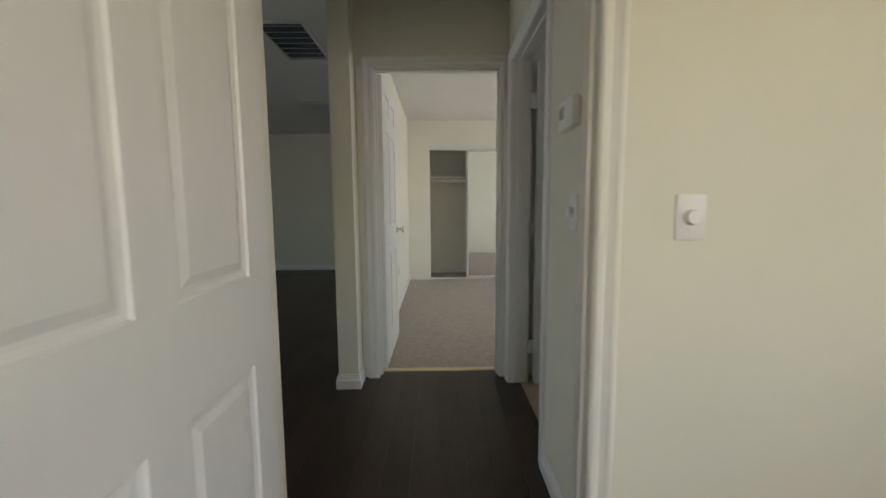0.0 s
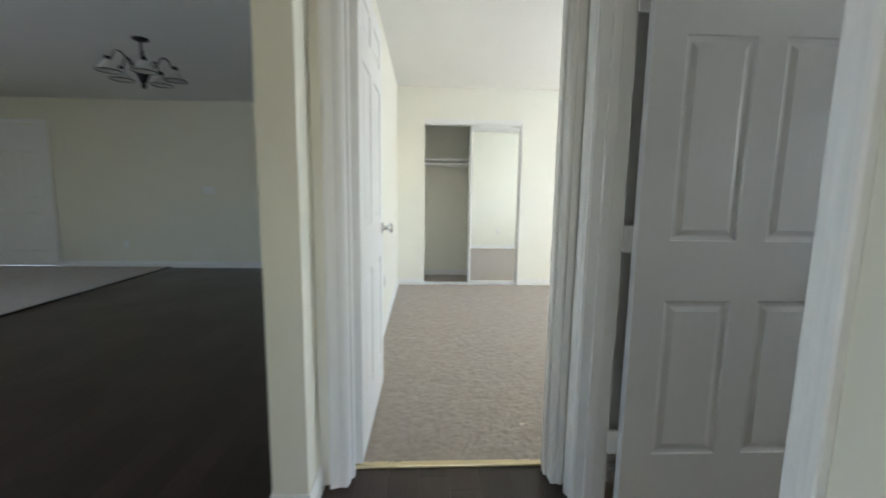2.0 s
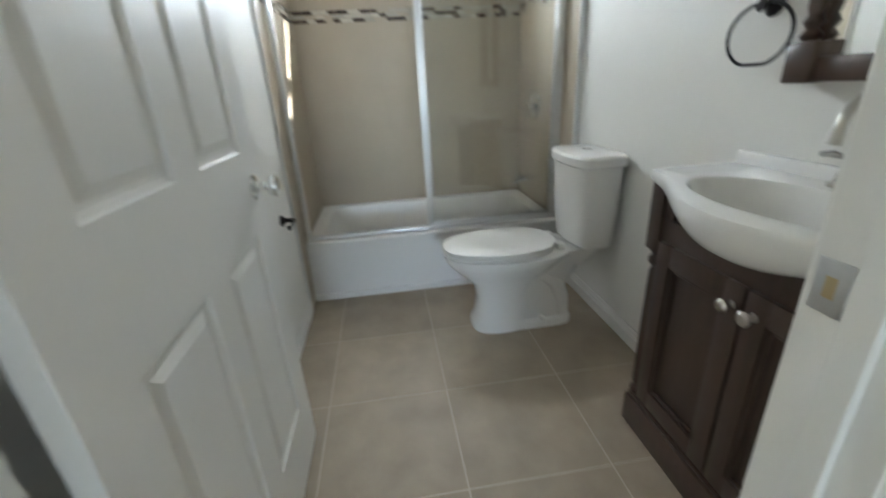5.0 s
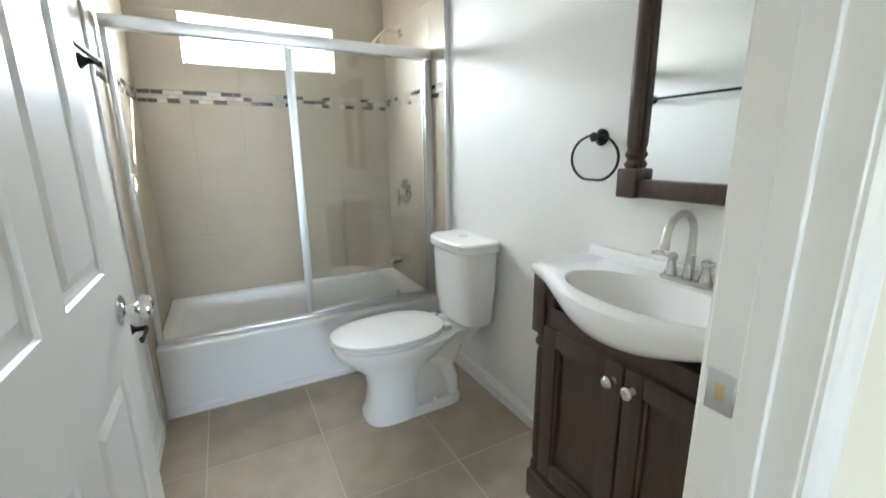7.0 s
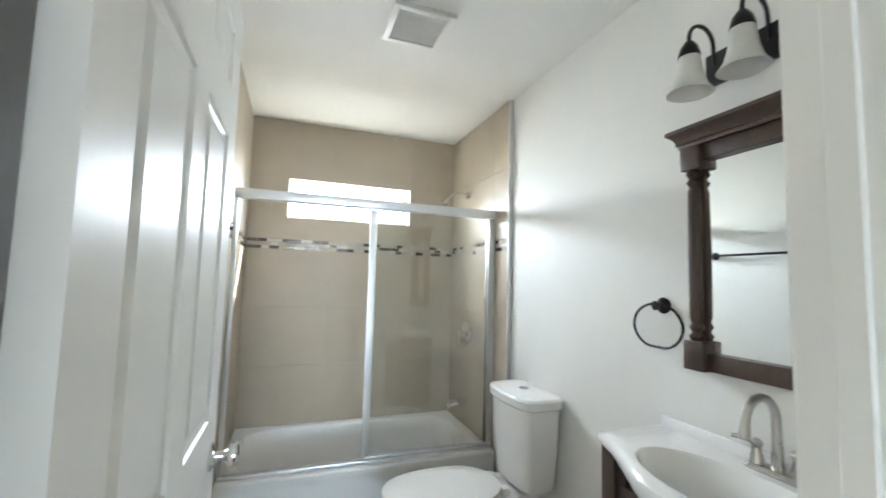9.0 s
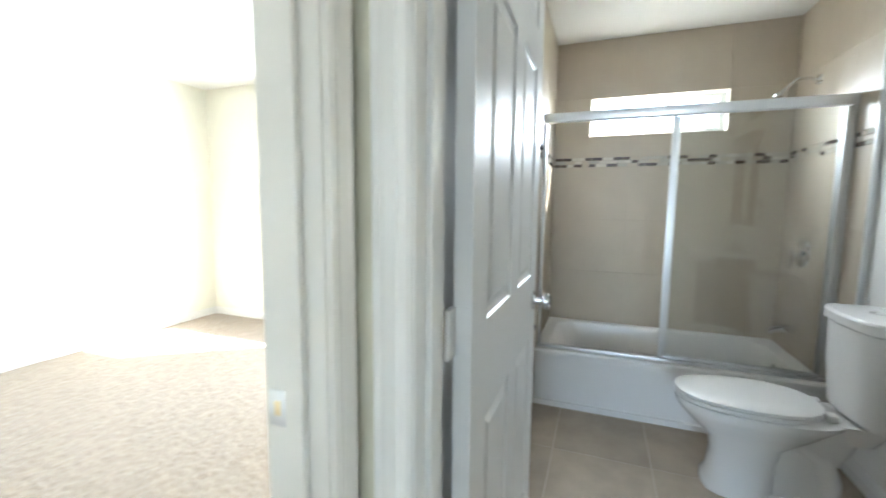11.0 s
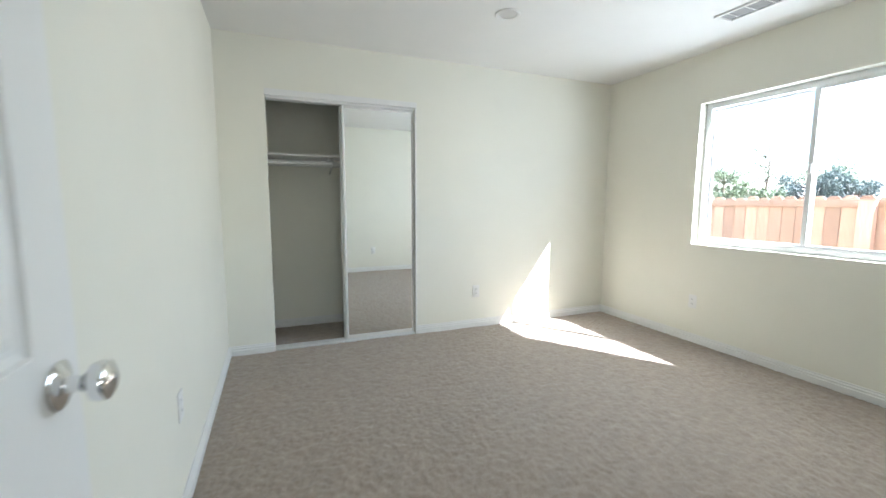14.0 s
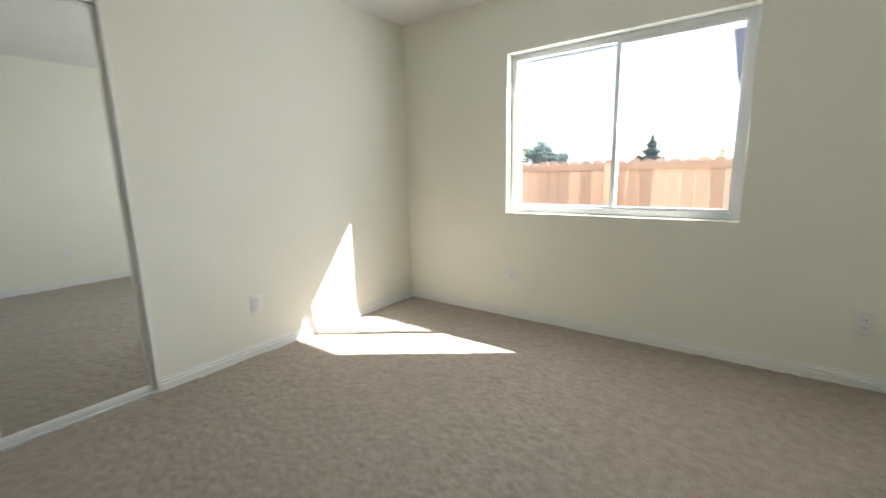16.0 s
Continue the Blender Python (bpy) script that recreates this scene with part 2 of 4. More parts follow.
def wall(name, axis, a0, a1, t0, t1, material, label, holes=(), z0=0.0, z1=2.44):
    """A wall along 'x' or 'y' from a0 to a1, between t0 and t1 across, with openings (a, a, z, z) cut through."""
    b = bmesh.new()
    us = sorted({a0, a1, *[h[0] for h in holes], *[h[1] for h in holes]})
    zs = sorted({z0, z1, *[h[2] for h in holes], *[h[3] for h in holes]})

    def solid(i, k):
        if not (0 <= i < len(us) - 1 and 0 <= k < len(zs) - 1):
            return False
        u, z = (us[i] + us[i + 1]) / 2, (zs[k] + zs[k + 1]) / 2
        return not any(h[0] < u < h[1] and h[2] < z < h[3] for h in holes)

    def quad(*ps):
        b.faces.new([b.verts.new((u, t, z) if axis == "x" else (t, u, z)) for u, t, z in ps])

    for i in range(len(us) - 1):
        for k in range(len(zs) - 1):
            if not solid(i, k):
                continue
            u, v, z, w = us[i], us[i + 1], zs[k], zs[k + 1]
            quad((u, t0, z), (v, t0, z), (v, t0, w), (u, t0, w))
            quad((u, t1, z), (u, t1, w), (v, t1, w), (v, t1, z))
            for di, dk, e in ((-1, 0, ((u, z), (u, w))), (1, 0, ((v, w), (v, z))), (0, -1, ((v, z), (u, z))), (0, 1, ((u, w), (v, w)))):
                if not solid(i + di, k + dk):
                    (p, r), (q, s) = e
                    quad((p, t0, r), (q, t0, s), (q, t1, s), (p, t1, r))
    bmesh.ops.remove_doubles(b, verts=b.verts, dist=1e-5)
    return structure(name, b, material, label, "wall")


# ---- structure ----
H = 2.44
wall("wall_hall_east", "y", 2.482, 4.105, 1.21, 1.325, CREAM, "cream painted hall wall with a bathroom doorway", [(3.140, 3.998, 0.0, 2.056)])
wall("wall_bedroom_south", "x", 0.232, 4.0, 4.105, 4.215, PALE, "pale painted wall with the bedroom doorway", [(0.332, 1.168, 0.0, 2.056)])
wall("wall_stub", "y", 3.935, 4.215, 0.105, 0.232, CREAM, "cream painted wall end between hall and living room")
wall("wall_bedroom_west", "y", 4.215, 9.0, 0.105, 0.30, PALE, "pale painted bedroom side wall")
wall("wall_east", "y", 2.485, 8.5, 4.0, 4.14, PALE, "pale painted outer wall with two windows", [(5.22, 6.72, 0.86, 2.035), (2.965, 3.835, 1.76, 2.03)])
wall("wall_bedroom_north", "x", 0.30, 4.0, 7.74, 7.85, PALE, "pale painted wall with a closet opening", [(0.637, 1.825, 0.0, 2.03)])
wall("wall_closet_back", "x", 0.30, 2.1, 8.40, 8.5, PALE, "pale painted closet back wall")
wall("wall_closet_side", "y", 7.85, 8.40, 1.98, 2.1, PALE, "pale painted closet side wall")
wall("wall_bath_south", "x", 1.325, 4.0, 2.485, 2.585, BATHWALL, "white painted bathroom wall behind toilet and vanity")
wall("wall_living_south", "x", -6.2, 1.21, 2.445, 2.557, CREAM, "cream painted wall with the entry doorway", [(0.265, 1.168, 0.0, 2.056)])
wall("wall_start_north", "x", 1.21, 3.0, 2.445, 2.482, CREAM, "cream painted wall beside the entry doorway")
wall("wall_living_north", "x", -6.2, 0.105, 8.90, 9.0, CREAM, "cream painted far wall of the living room", [(-5.77, -4.85, 0.0, 2.07)])
wall("wall_living_west", "y", 2.445, 9.0, -6.3, -6.2, CREAM, "cream painted living room side wall", [(2.8, 4.6, 0.9, 2.1)])
# South and east start-room openings are unseen, added to let the fill lamps in.
wall("wall_start_south", "x", -1.5, 3.0, -1.7, -1.6, CREAM, "cream painted unseen wall with an added light opening", [(0.2, 1.8, 0.9, 2.1)])
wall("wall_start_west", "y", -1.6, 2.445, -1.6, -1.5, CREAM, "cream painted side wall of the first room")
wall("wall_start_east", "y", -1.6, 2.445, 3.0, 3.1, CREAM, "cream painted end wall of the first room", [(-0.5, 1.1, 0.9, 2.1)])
structure("bath_wall_facing", box(1.325, 4.097, 0, 3.1, 4.105, H), BATHWALL, "white painted bathroom face of the dividing wall", "wall")
structure("hall_wall_facing", box(0.232, 4.099, 2.056, 1.21, 4.105, H), CREAM, "cream painted hall face above the bedroom door", "wall")

structure("ceiling", box(-6.3, -1.7, H, 4.14, 9.0, H + 0.1), CEIL, "white lightly textured ceiling", "ceiling")
structure("subfloor", box(-6.3, -1.7, -0.12, 4.14, 9.0, -0.012), GROUT, "plain base under the floors", "floor")


def carpet(name, x0, y0, x1, y1, z, step, label):
    nx, ny = int((x1 - x0) / step), int((y1 - y0) / step)
    xs, ys = np.linspace(x0, x1, nx + 1), np.linspace(y0, y1, ny + 1)
    rng = np.random.default_rng(5)

    def soft(s):
        g = rng.random((int(nx * step / s) + 3, int(ny * step / s) + 3))
        u, v = np.arange(nx + 1) * step / s, np.arange(ny + 1) * step / s
        i, j = u.astype(int), v.astype(int)
        fu, fv = (u - i)[:, None], (v - j)[None, :]
        a, b, c, d = g[np.ix_(i, j)], g[np.ix_(i + 1, j)], g[np.ix_(i, j + 1)], g[np.ix_(i + 1, j + 1)]
        return (a * (1 - fu) + b * fu) * (1 - fv) + (c * (1 - fu) + d * fu) * fv

    h = z + 0.008 * (soft(step) - 0.5) + 0.0022 * (soft(0.034) - 0.5) + 0.004 * (soft(0.11) - 0.5)
    verts = [(float(xs[i]), float(ys[j]), float(h[i, j])) for i in range(nx + 1) for j in range(ny + 1)]
    w = ny + 1
    faces = [(i * w + j, (i + 1) * w + j, (i + 1) * w + j + 1, i * w + j + 1) for i in range(nx) for j in range(ny)]
    me = bpy.data.meshes.new(name)
    me.from_pydata(verts, [], faces)
    me.materials.append(CARPET)
    me.shade_smooth()
    return tagged(new(name, me), label, "carpet", kind="structure")


carpet("floor_bedroom_carpet", 0.30, 4.215, 4.0, 7.79, 0.010, 0.011, "beige cut pile bedroom carpet")
carpet("floor_closet_carpet", 0.30, 7.79, 2.0, 8.40, 0.010, 0.02, "beige cut pile carpet in the closet")
carpet("floor_living_carpet", -6.2, 2.56, -3.2, 8.90, 0.012, 0.05, "beige cut pile carpet in the living room")
structure("wood_floor_base", box(-3.2, -1.6, -0.012, 1.27, 8.90, -0.006), DARKWOOD, "dark stained base under the planks", "floor")
structure("floor_start", box(1.27, -1.6, -0.012, 3.0, 2.445, 0.0), DARKWOOD, "dark stained floor of the first room", "floor")
wall("wall_entry_stub", "y", 2.557, 2.69, 0.105, 0.229, CREAM, "cream painted wall end beside the entry doorway")


# ---- trim ----
def casing(name, place, c0, c1, top, wl, wr, label, paint=None):
    """Stepped door casing round a clear opening c0..c1; place(u, proud, z) gives the point."""
    prof = [(0.004, -0.007), (0.004, 0.008), (0.012, 0.012), (0.024, 0.012), (0.030, 0.009), (0.044, 0.014), (0.052, 0.018), (0.062, 0.018), (0.066, 0.014), (0.066, -0.007)]
    b = bmesh.new()
    rows = []
    for o, p in prof:
        l, r = o * wl / 0.066, o * wr / 0.066
        rows.append([b.verts.new(place(u, p, z)) for u, z in ((c0 - l, 0.0), (c0 - l, top + o), (c1 + r, top + o), (c1 + r, 0.0))])
    for p, q in zip(rows, rows[1:]):
        for k in range(3):
            b.faces.new((p[k], p[k + 1], q[k + 1], q[k]))
    for k in (0, 3):
        b.faces.new([r[k] for r in rows])
    return structure(name, b, paint or TRIM, label, "door casing")


def jamb(name, axis, c0, c1, t0, t1, top, stop, label, paint=None):
    """Jamb lining of a doorway with its stop, along 'x' or 'y'."""
    b = bmesh.new()

    def put(u0, v0, z0, u1, v1, z1):
        if axis == "x":
            box(u0, v0, z0, u1, v1, z1, 0.0015, b, 1)
        else:
            box(v0, u0, z0, v1, u1, z1, 0.0015, b, 1)

    put(c0 - 0.0149, t0, 0, c0, t1, top + 0.0149)
    put(c1, t0, 0, c1 + 0.0149, t1, top + 0.0149)
    put(c0, t0, top, c1, t1, top + 0.0149)
    put(c0, stop, 0, c0 + 0.011, stop + 0.034, top)
    put(c1 - 0.011, stop, 0, c1, stop + 0.034, top)
    put(c0 + 0.011, stop, top - 0.011, c1 - 0.011, stop + 0.034, top)
    return structure(name, b, paint or TRIM, label, "door frame")


TOP = 2.04
jamb("door_frame_bedroom", "x", 0.347, 1.153, 4.102, 4.218, TOP, 4.14, "white painted bedroom door jamb")
casing("trim_bedroom_hall", lambda u, p, z: (u, 4.099 - p, z), 0.347, 1.153, TOP, 0.075, 0.052, "white stepped casing round the bedroom doorway")
casing("trim_bedroom_inside", lambda u, p, z: (u, 4.215 + p, z), 0.347, 1.153, TOP, 0.014, 0.066, "white stepped casing inside the bedroom")
jamb("door_frame_bath", "y", 3.155, 3.983, 1.207, 1.328, TOP, 1.245, "white painted bathroom door jamb")
casing("trim_bath_hall", lambda u, p, z: (1.21 - p, u, z), 3.155, 3.983, TOP, 0.066, 0.066, "white stepped casing round the bathroom doorway")
casing("trim_bath_inside", lambda u, p, z: (1.325 + p, u, z), 3.155, 3.983, TOP, 0.066, 0.066, "white stepped casing inside the bathroom")
jamb("door_frame_entry", "x", 0.280, 1.153, 2.442, 2.56, TOP, 2.48, "cream painted jamb of the first doorway", TRIMC)
casing("trim_entry_south", lambda u, p, z: (u, 2.445 - p, z), 0.280, 1.153, TOP, 0.066, 0.066, "cream stepped casing round the first doorway", TRIMC)
casing("trim_entry_hall", lambda u, p, z: (u, 2.557 + p, z), 0.280, 1.153, TOP, 0.05, 0.05, "cream stepped casing on the hall side", TRIMC)
casing("trim_far_door", lambda u, p, z: (u, 8.9 - p, z), -5.77, -4.85, 2.07, 0.066, 0.066, "white casing round the far door")


def baseboard(name, pts, inward, h=0.095):
    """Stepped baseboard along a run of plan points; inward: 1 if the room lies to the left."""
    prof = [(0.0, 0.0), (0.016, 0.0), (0.016, h * 0.60), (0.009, h * 0.66), (0.012, h * 0.70), (0.012, h * 0.80), (0.006, h * 0.87), (0.006, h), (0.0, h)]
    b = bmesh.new()
    P = [Vector((x, y, 0)) for x, y in pts]
    nrm = []
    for p, q in zip(P, P[1:]):
        d = (q - p).normalized()
        nrm.append(Vector((-d.y, d.x, 0)) * inward)
    rows = []
    for i, p in enumerate(P):
        n = nrm[min(i, len(nrm) - 1)].copy()
        if 0 < i < len(P) - 1:
            n = nrm[i - 1] + nrm[i]
        rows.append([b.verts.new(p + n * o + Vector((0, 0, z))) for o, z in prof])
    for p, q in zip(rows, rows[1:]):
        for k in range(len(prof) - 1):
            b.faces.new((p[k], p[k + 1], q[k + 1], q[k]))
    b.faces.new(rows[0])
    b.faces.new(rows[-1])
    return structure(name, b, TRIM, "white stepped baseboard along the wall", "baseboard")


baseboard("baseboard_hall_east", [(1.21, 2.575), (1.21, 3.086)], 1)
baseboard("baseboard_start_north", [(3.0, 2.445), (1.222, 2.445)], 1)
baseboard("baseboard_stub", [(0.105, 8.9), (0.105, 3.935), (0.232, 3.935), (0.232, 4.098)], -1)
baseboard("baseboard_entry_stub", [(0.105, 2.557), (0.105, 2.69), (0.229, 2.69), (0.229, 2.575)], 1)
baseboard("baseboard_bedroom_west", [(0.30, 4.24), (0.30, 7.74), (0.634, 7.74)], -1, 0.085)
baseboard("baseboard_bedroom_east", [(1.841, 7.74), (4.0, 7.74), (4.0, 4.215), (1.222, 4.215)], -1, 0.085)
baseboard("baseboard_closet", [(0.30, 8.40), (1.98, 8.40)], -1, 0.085)
baseboard("baseboard_bath_north", [(1.395, 4.097), (3.08, 4.097)], -1, 0.085)
baseboard("baseboard_bath_south", [(3.08, 2.585), (2.065, 2.585)], -1, 0.085)
baseboard("baseboard_living_north", [(-4.78, 8.90), (0.105, 8.90)], -1)
structure("threshold_bedroom", box(0.348, 4.198, -0.006, 1.152, 4.232, 0.012, 0.004), BRASS, "pale brass carpet edge strip in the bedroom doorway", "threshold")
structure("threshold_bath", box(1.245, 3.156, -0.006, 1.285, 3.977, 0.007, 0.003), DARKWOOD, "dark wood strip in the bathroom doorway", "threshold")
structure("carpet_edge_strip", box(-3.225, 2.56, -0.006, -3.185, 8.887, 0.016, 0.004), DARKWOOD, "dark strip along the living room carpet", "threshold")


# ---- doors ----
PANELS = [(0.21, 0.79), (1.0, 1.67), (1.785, 1.925)]


def leaf_mesh(w, h, t):
    """Six panel door leaf: x along its width from the hinge, y through its thickness."""
    b = bmesh.new()
    st, mid = 0.112, 0.10
    pw = (w - 2 * st - mid) / 2
    xs = [0, st, st + pw, st + pw + mid, w - st, w]
    zs = [0] + [z for p in PANELS for z in p] + [h]
    for side in (0, 1):
        y0 = 0.0 if side == 0 else t
        s = 1 if side == 0 else -1

        def ring(x0, z0, x1, z1, d):
            return [b.verts.new((x, y0 + s * d, z)) for x, z in ((x0, z0), (x1, z0), (x1, z1), (x0, z1))]

        for i in range(5):
            for k in range(len(zs) - 1):
                x0, x1, z0, z1 = xs[i], xs[i + 1], zs[k], zs[k + 1]
                r = [ring(x0, z0, x1, z1, 0)]
                if i in (1, 3) and k % 2 == 1:
                    for o, d in ((0.004, 0.006), (0.014, 0.009), (0.022, 0.009), (0.040, 0.002)):
                        r.append(ring(x0 + o, z0 + o, x1 - o, z1 - o, d))
                    for p, q in zip(r, r[1:]):
                        for m in range(4):
                            b.faces.new((p[m], p[(m + 1) % 4], q[(m + 1) % 4], q[m]))
                b.faces.new(r[-1])
    for x in (0, w):
        b.faces.new([b.verts.new(p) for p in ((x, 0, 0), (x, t, 0), (x, t, h), (x, 0, h))])
    for z in (0, h):
        b.faces.new([b.verts.new(p) for p in ((0, 0, z), (w, 0, z), (w, t, z), (0, t, z))])
    bmesh.ops.remove_doubles(b, verts=b.verts, dist=1e-5)
    return b


KNOB = [(0.0, 0.0), (0.033, 0.0), (0.034, 0.004), (0.026, 0.009), (0.012, 0.013), (0.011, 0.028), (0.016, 0.034), (0.026, 0.040), (0.029, 0.050), (0.027, 0.058), (0.018, 0.063), (0.0, 0.064)]


def panel_door(name, m, w, h, label, knob_z, metal, hinges=True, deadbolt=False, pin=0.024, plate_t=0.003):
    t = 0.035
    d = tagged(new(name), label, "door", kind="")
    d.matrix_world = m
    part("leaf", leaf_mesh(w, h, t), DOORP, d, smooth=False)
    for sgn, y in ((-1, 0.0), (1, t)):
        b = lathe(KNOB, 28, "Y")
        if sgn < 0:
            b.transform(Matrix.Scale(-1, 4, (0, 1, 0)))
        b.transform(Matrix.Translation((w - 0.065, y, knob_z)))
        part("knob", b, metal, d, "round metal door knob")
        if deadbolt:
            b = lathe([(0, 0), (0.03, 0), (0.03, 0.012), (0.018, 0.02), (0, 0.02)], 20, "Y")
            if sgn < 0:
                b.transform(Matrix.Scale(-1, 4, (0, 1, 0)))
            b.transform(Matrix.Translation((w - 0.065, y, knob_z + 0.15)))
            part("deadbolt", b, metal, d, "round metal deadbolt")
    part("latch_plate", box(w - 0.0005, 0.006, knob_z - 0.03, w + 0.0015, t - 0.006, knob_z + 0.03, 0.0005), GREYPLATE, d)
    if hinges:
        for z in (0.24, 1.003, 1.79):
            b = box(-0.0015, 0.003, z - 0.045, 0.0005, t - 0.002, z + 0.045, 0.0004)
            join(b, lathe([(0.006, z - 0.046), (0.006, z + 0.046)], 10), Matrix.Translation((-0.009, t + 0.001 if pin > 0.02 else -0.001, 0)))
            box(-0.038, pin, z - 0.045, -0.001, pin + plate_t, z + 0.045, 0.0004, b)
            for k in range(3):
                join(b, lathe([(0.0035, -0.0022), (0.0035, -0.001), (0, -0.0008)], 8, "X"), Matrix.Translation((0, 0.012 + 0.008 * (k % 2), z - 0.03 + 0.03 * k)))
            part("hinge", b, TRIM, d, "white painted butt hinge")
    return d


# bathroom door, folded back along the wall; its face looks to the room
panel_door("door_bathroom", Matrix.Translation((1.364, 3.943, 0.012)), 0.80, 2.02, "white six panel bathroom door standing open", 0.905, CHROME, pin=0.030, plate_t=0.010)
panel_door("door_bedroom", pose(0.3845, 4.206, 0.02, 0, 0, 89.4), 0.80, 2.01, "white six panel bedroom door standing open", 0.945, CHROME, pin=0.034)
panel_door("door_entry", pose(0.278, 2.441, 0.012, 0, 0, -90), 0.85, 2.02, "white six panel door standing open beside the doorway", 0.92, CHROME, pin=-0.001)
panel_door("door_far", Matrix.Translation((-4.855, 8.96, 0.015)) @ pose(0, 0, 0, 0, 0, 180), 0.91, 2.05, "white front door in the living room", 0.93, CHROME, False, True)


def strike(name, m, label):
    d = thing(name, m, label, "strike plate")
    b = box(-0.018, -0.0012, -0.03, 0.018, 0.0012, 0.03, 0.001)
    box(-0.026, -0.0012, -0.014, -0.015, 0.0014, 0.014, 0.001, b)
    part("plate", b, GREYPLATE, d)
    part("latch_hole", box(-0.006, 0.0011, -0.012, 0.006, 0.0018, 0.012, 0.0003), BRASS, d, "bare wood latch recess")
    return d


strike("strike_plate", pose(1.151, 4.195, 0.925, 0, 0, 90), "small steel strike plate in the bedroom jamb")
strike("strike_plate", pose(1.302, 3.157, 0.923), "steel strike plate in the bathroom jamb")
strike("strike_plate", pose(1.151, 2.512, 0.862, 0, 0, 90), "small steel strike plate in the first jamb")


# ---- wall plates ----
def plate(kind, m, label, w=0.072, h=0.116):
    """A cover plate; local y points out of the wall."""
    d = thing(kind, m, label, kind.replace("_", " "))
    part("cover", box(-w / 2, 0, -h / 2, w / 2, 0.006, h / 2, 0.003), PLASTIC, d)
    if kind == "wall_outlet":
        for s in (-0.02, 0.02):
            part("socket", box(-0.017, 0.005, s - 0.014, 0.017, 0.008, s + 0.014, 0.003), PLASTIC, d)
            for x in (-0.006, 0.006):
                part("slot", box(x - 0.0012, 0.0075, s - 0.004, x + 0.0012, 0.0084, s + 0.005), BLACKBOX, d, "dark contact slot", smooth=False)
    elif kind == "dimmer_switch":
        part("dial", lathe([(0.0, 0.004), (0.021, 0.004), (0.020, 0.018), (0.017, 0.022), (0.0, 0.022)], 24, "Y"), PLASTIC, d, "round white dial")
    else:
        n = max(1, round(w / 0.06) - 0) if w > 0.09 else 1
        for i in range(n):
            x = (i - (n - 1) / 2) * 0.046
            part("rocker", box(x - 0.016, 0.005, -0.033, x + 0.016, 0.010, 0.033, 0.002), PLASTIC, d)
    return d


plate("wall_outlet", pose(2.44, 7.74, 0.36, 0, 0, 180), "white outlet above the bedroom baseboard")
plate("wall_outlet", pose(4.0, 6.665, 0.365, 0, 0, 90), "white outlet under the bedroom window")
plate("wall_outlet", pose(4.0, 4.65, 0.36, 0, 0, 90), "white outlet on the window wall")
plate("wall_outlet", pose(0.30, 6.05, 0.42, 0, 0, -90), "white outlet low on the side wall")
plate("wall_outlet", pose(2.23, 4.215, 0.37), "white outlet on the wall facing the closet")
plate("wall_outlet", pose(-3.82, 8.90, 0.34, 0, 0, 180), "white outlet on the living room wall")
plate("light_switch", pose(-2.57, 8.90, 1.165, 0, 0, 180), "white double switch on the living room wall", 0.17, 0.12)
plate("dimmer_switch", pose(1.21, 2.778, 1.145, 0, 0, 90), "white dimmer with a round dial below the thermostat", 0.077, 0.122)
plate("dimmer_switch", pose(1.402, 2.445, 1.138, 0, 0, 180), "white dimmer with a round dial", 0.078, 0.12)

th = thing("thermostat", pose(1.21, 2.81, 1.475, 0, 0, 90), "white wall thermostat with a small display", "thermostat")
part("housing", box(-0.075, 0, -0.05, 0.075, 0.03, 0.05, 0.008), PLASTIC, th)
part("display", box(0.005, 0.029, -0.012, 0.055, 0.0315, 0.03, 0.001), LCD, th, "grey display")
for i in range(3):
    part("button", box(-0.05 + 0.018 * i, 0.029, 0.01, -0.038 + 0.018 * i, 0.033, 0.02, 0.001), PLASTIC, th)
part("cover_line", box(-0.07, 0.029, -0.03, 0.07, 0.031, -0.027, 0.0008), PLASTIC, th)

# ---- closet ----
cf = structure("closet_trim", box(0.632, 7.722, 2.014, 1.84, 7.742, 2.062, 0.003), TRIM, "white closet header fascia", "closet trim")
b = box(1.823, 7.727, 0.0, 1.84, 7.741, 2.014, 0.003)
structure("closet_side_trim", b, TRIM, "white closet side strip", "closet trim")
b = box(0.639, 7.735, 0.0, 1.823, 7.83, 0.022, 0.003)
for y in (7.752, 7.778, 7.806):
    box(0.639, y, 0.021, 1.823, y + 0.006, 0.032, 0.001, b)
structure("closet_track", b, ALU, "metal floor track of the closet doors", "closet track")
structure("closet_top_track", box(0.639, 7.745, 1.996, 1.823, 7.83, 2.029, 0.002), TRIM, "white top track of the closet doors", "closet track")
for x0, x1, y in ((1.205, 1.821, 7.752), (1.19, 1.80, 7.786)):
    md = thing("mirror_door", pose(x0, y, 0.033), "sliding mirror closet door in a white frame", "closet door", "closet doors")
    w, h = x1 - x0, 1.96
    part("mirror", box(0.016, 0.004, 0.02, w - 0.016, 0.009, h - 0.02), MIRROR, md, "clear mirror", smooth=False)
    part("backing", box(0.01, 0.0095, 0.012, w - 0.01, 0.016, h - 0.012), TRIM, md, smooth=False)
    for a, c in ((0, 0.022), (w - 0.022, w)):
        part("stile", box(a, 0, 0, c, 0.02, h, 0.003), TRIM, md)
    part("top_rail", box(0.022, 0, h - 0.022, w - 0.022, 0.02, h, 0.002), TRIM, md)
    part("bottom_rail", box(0.022, 0, 0, w - 0.022, 0.02, 0.03, 0.002), TRIM, md)
sh = thing("closet_shelf", pose(0.30, 8.0, 1.60), "white closet shelf with a hanging rod", "shelf")
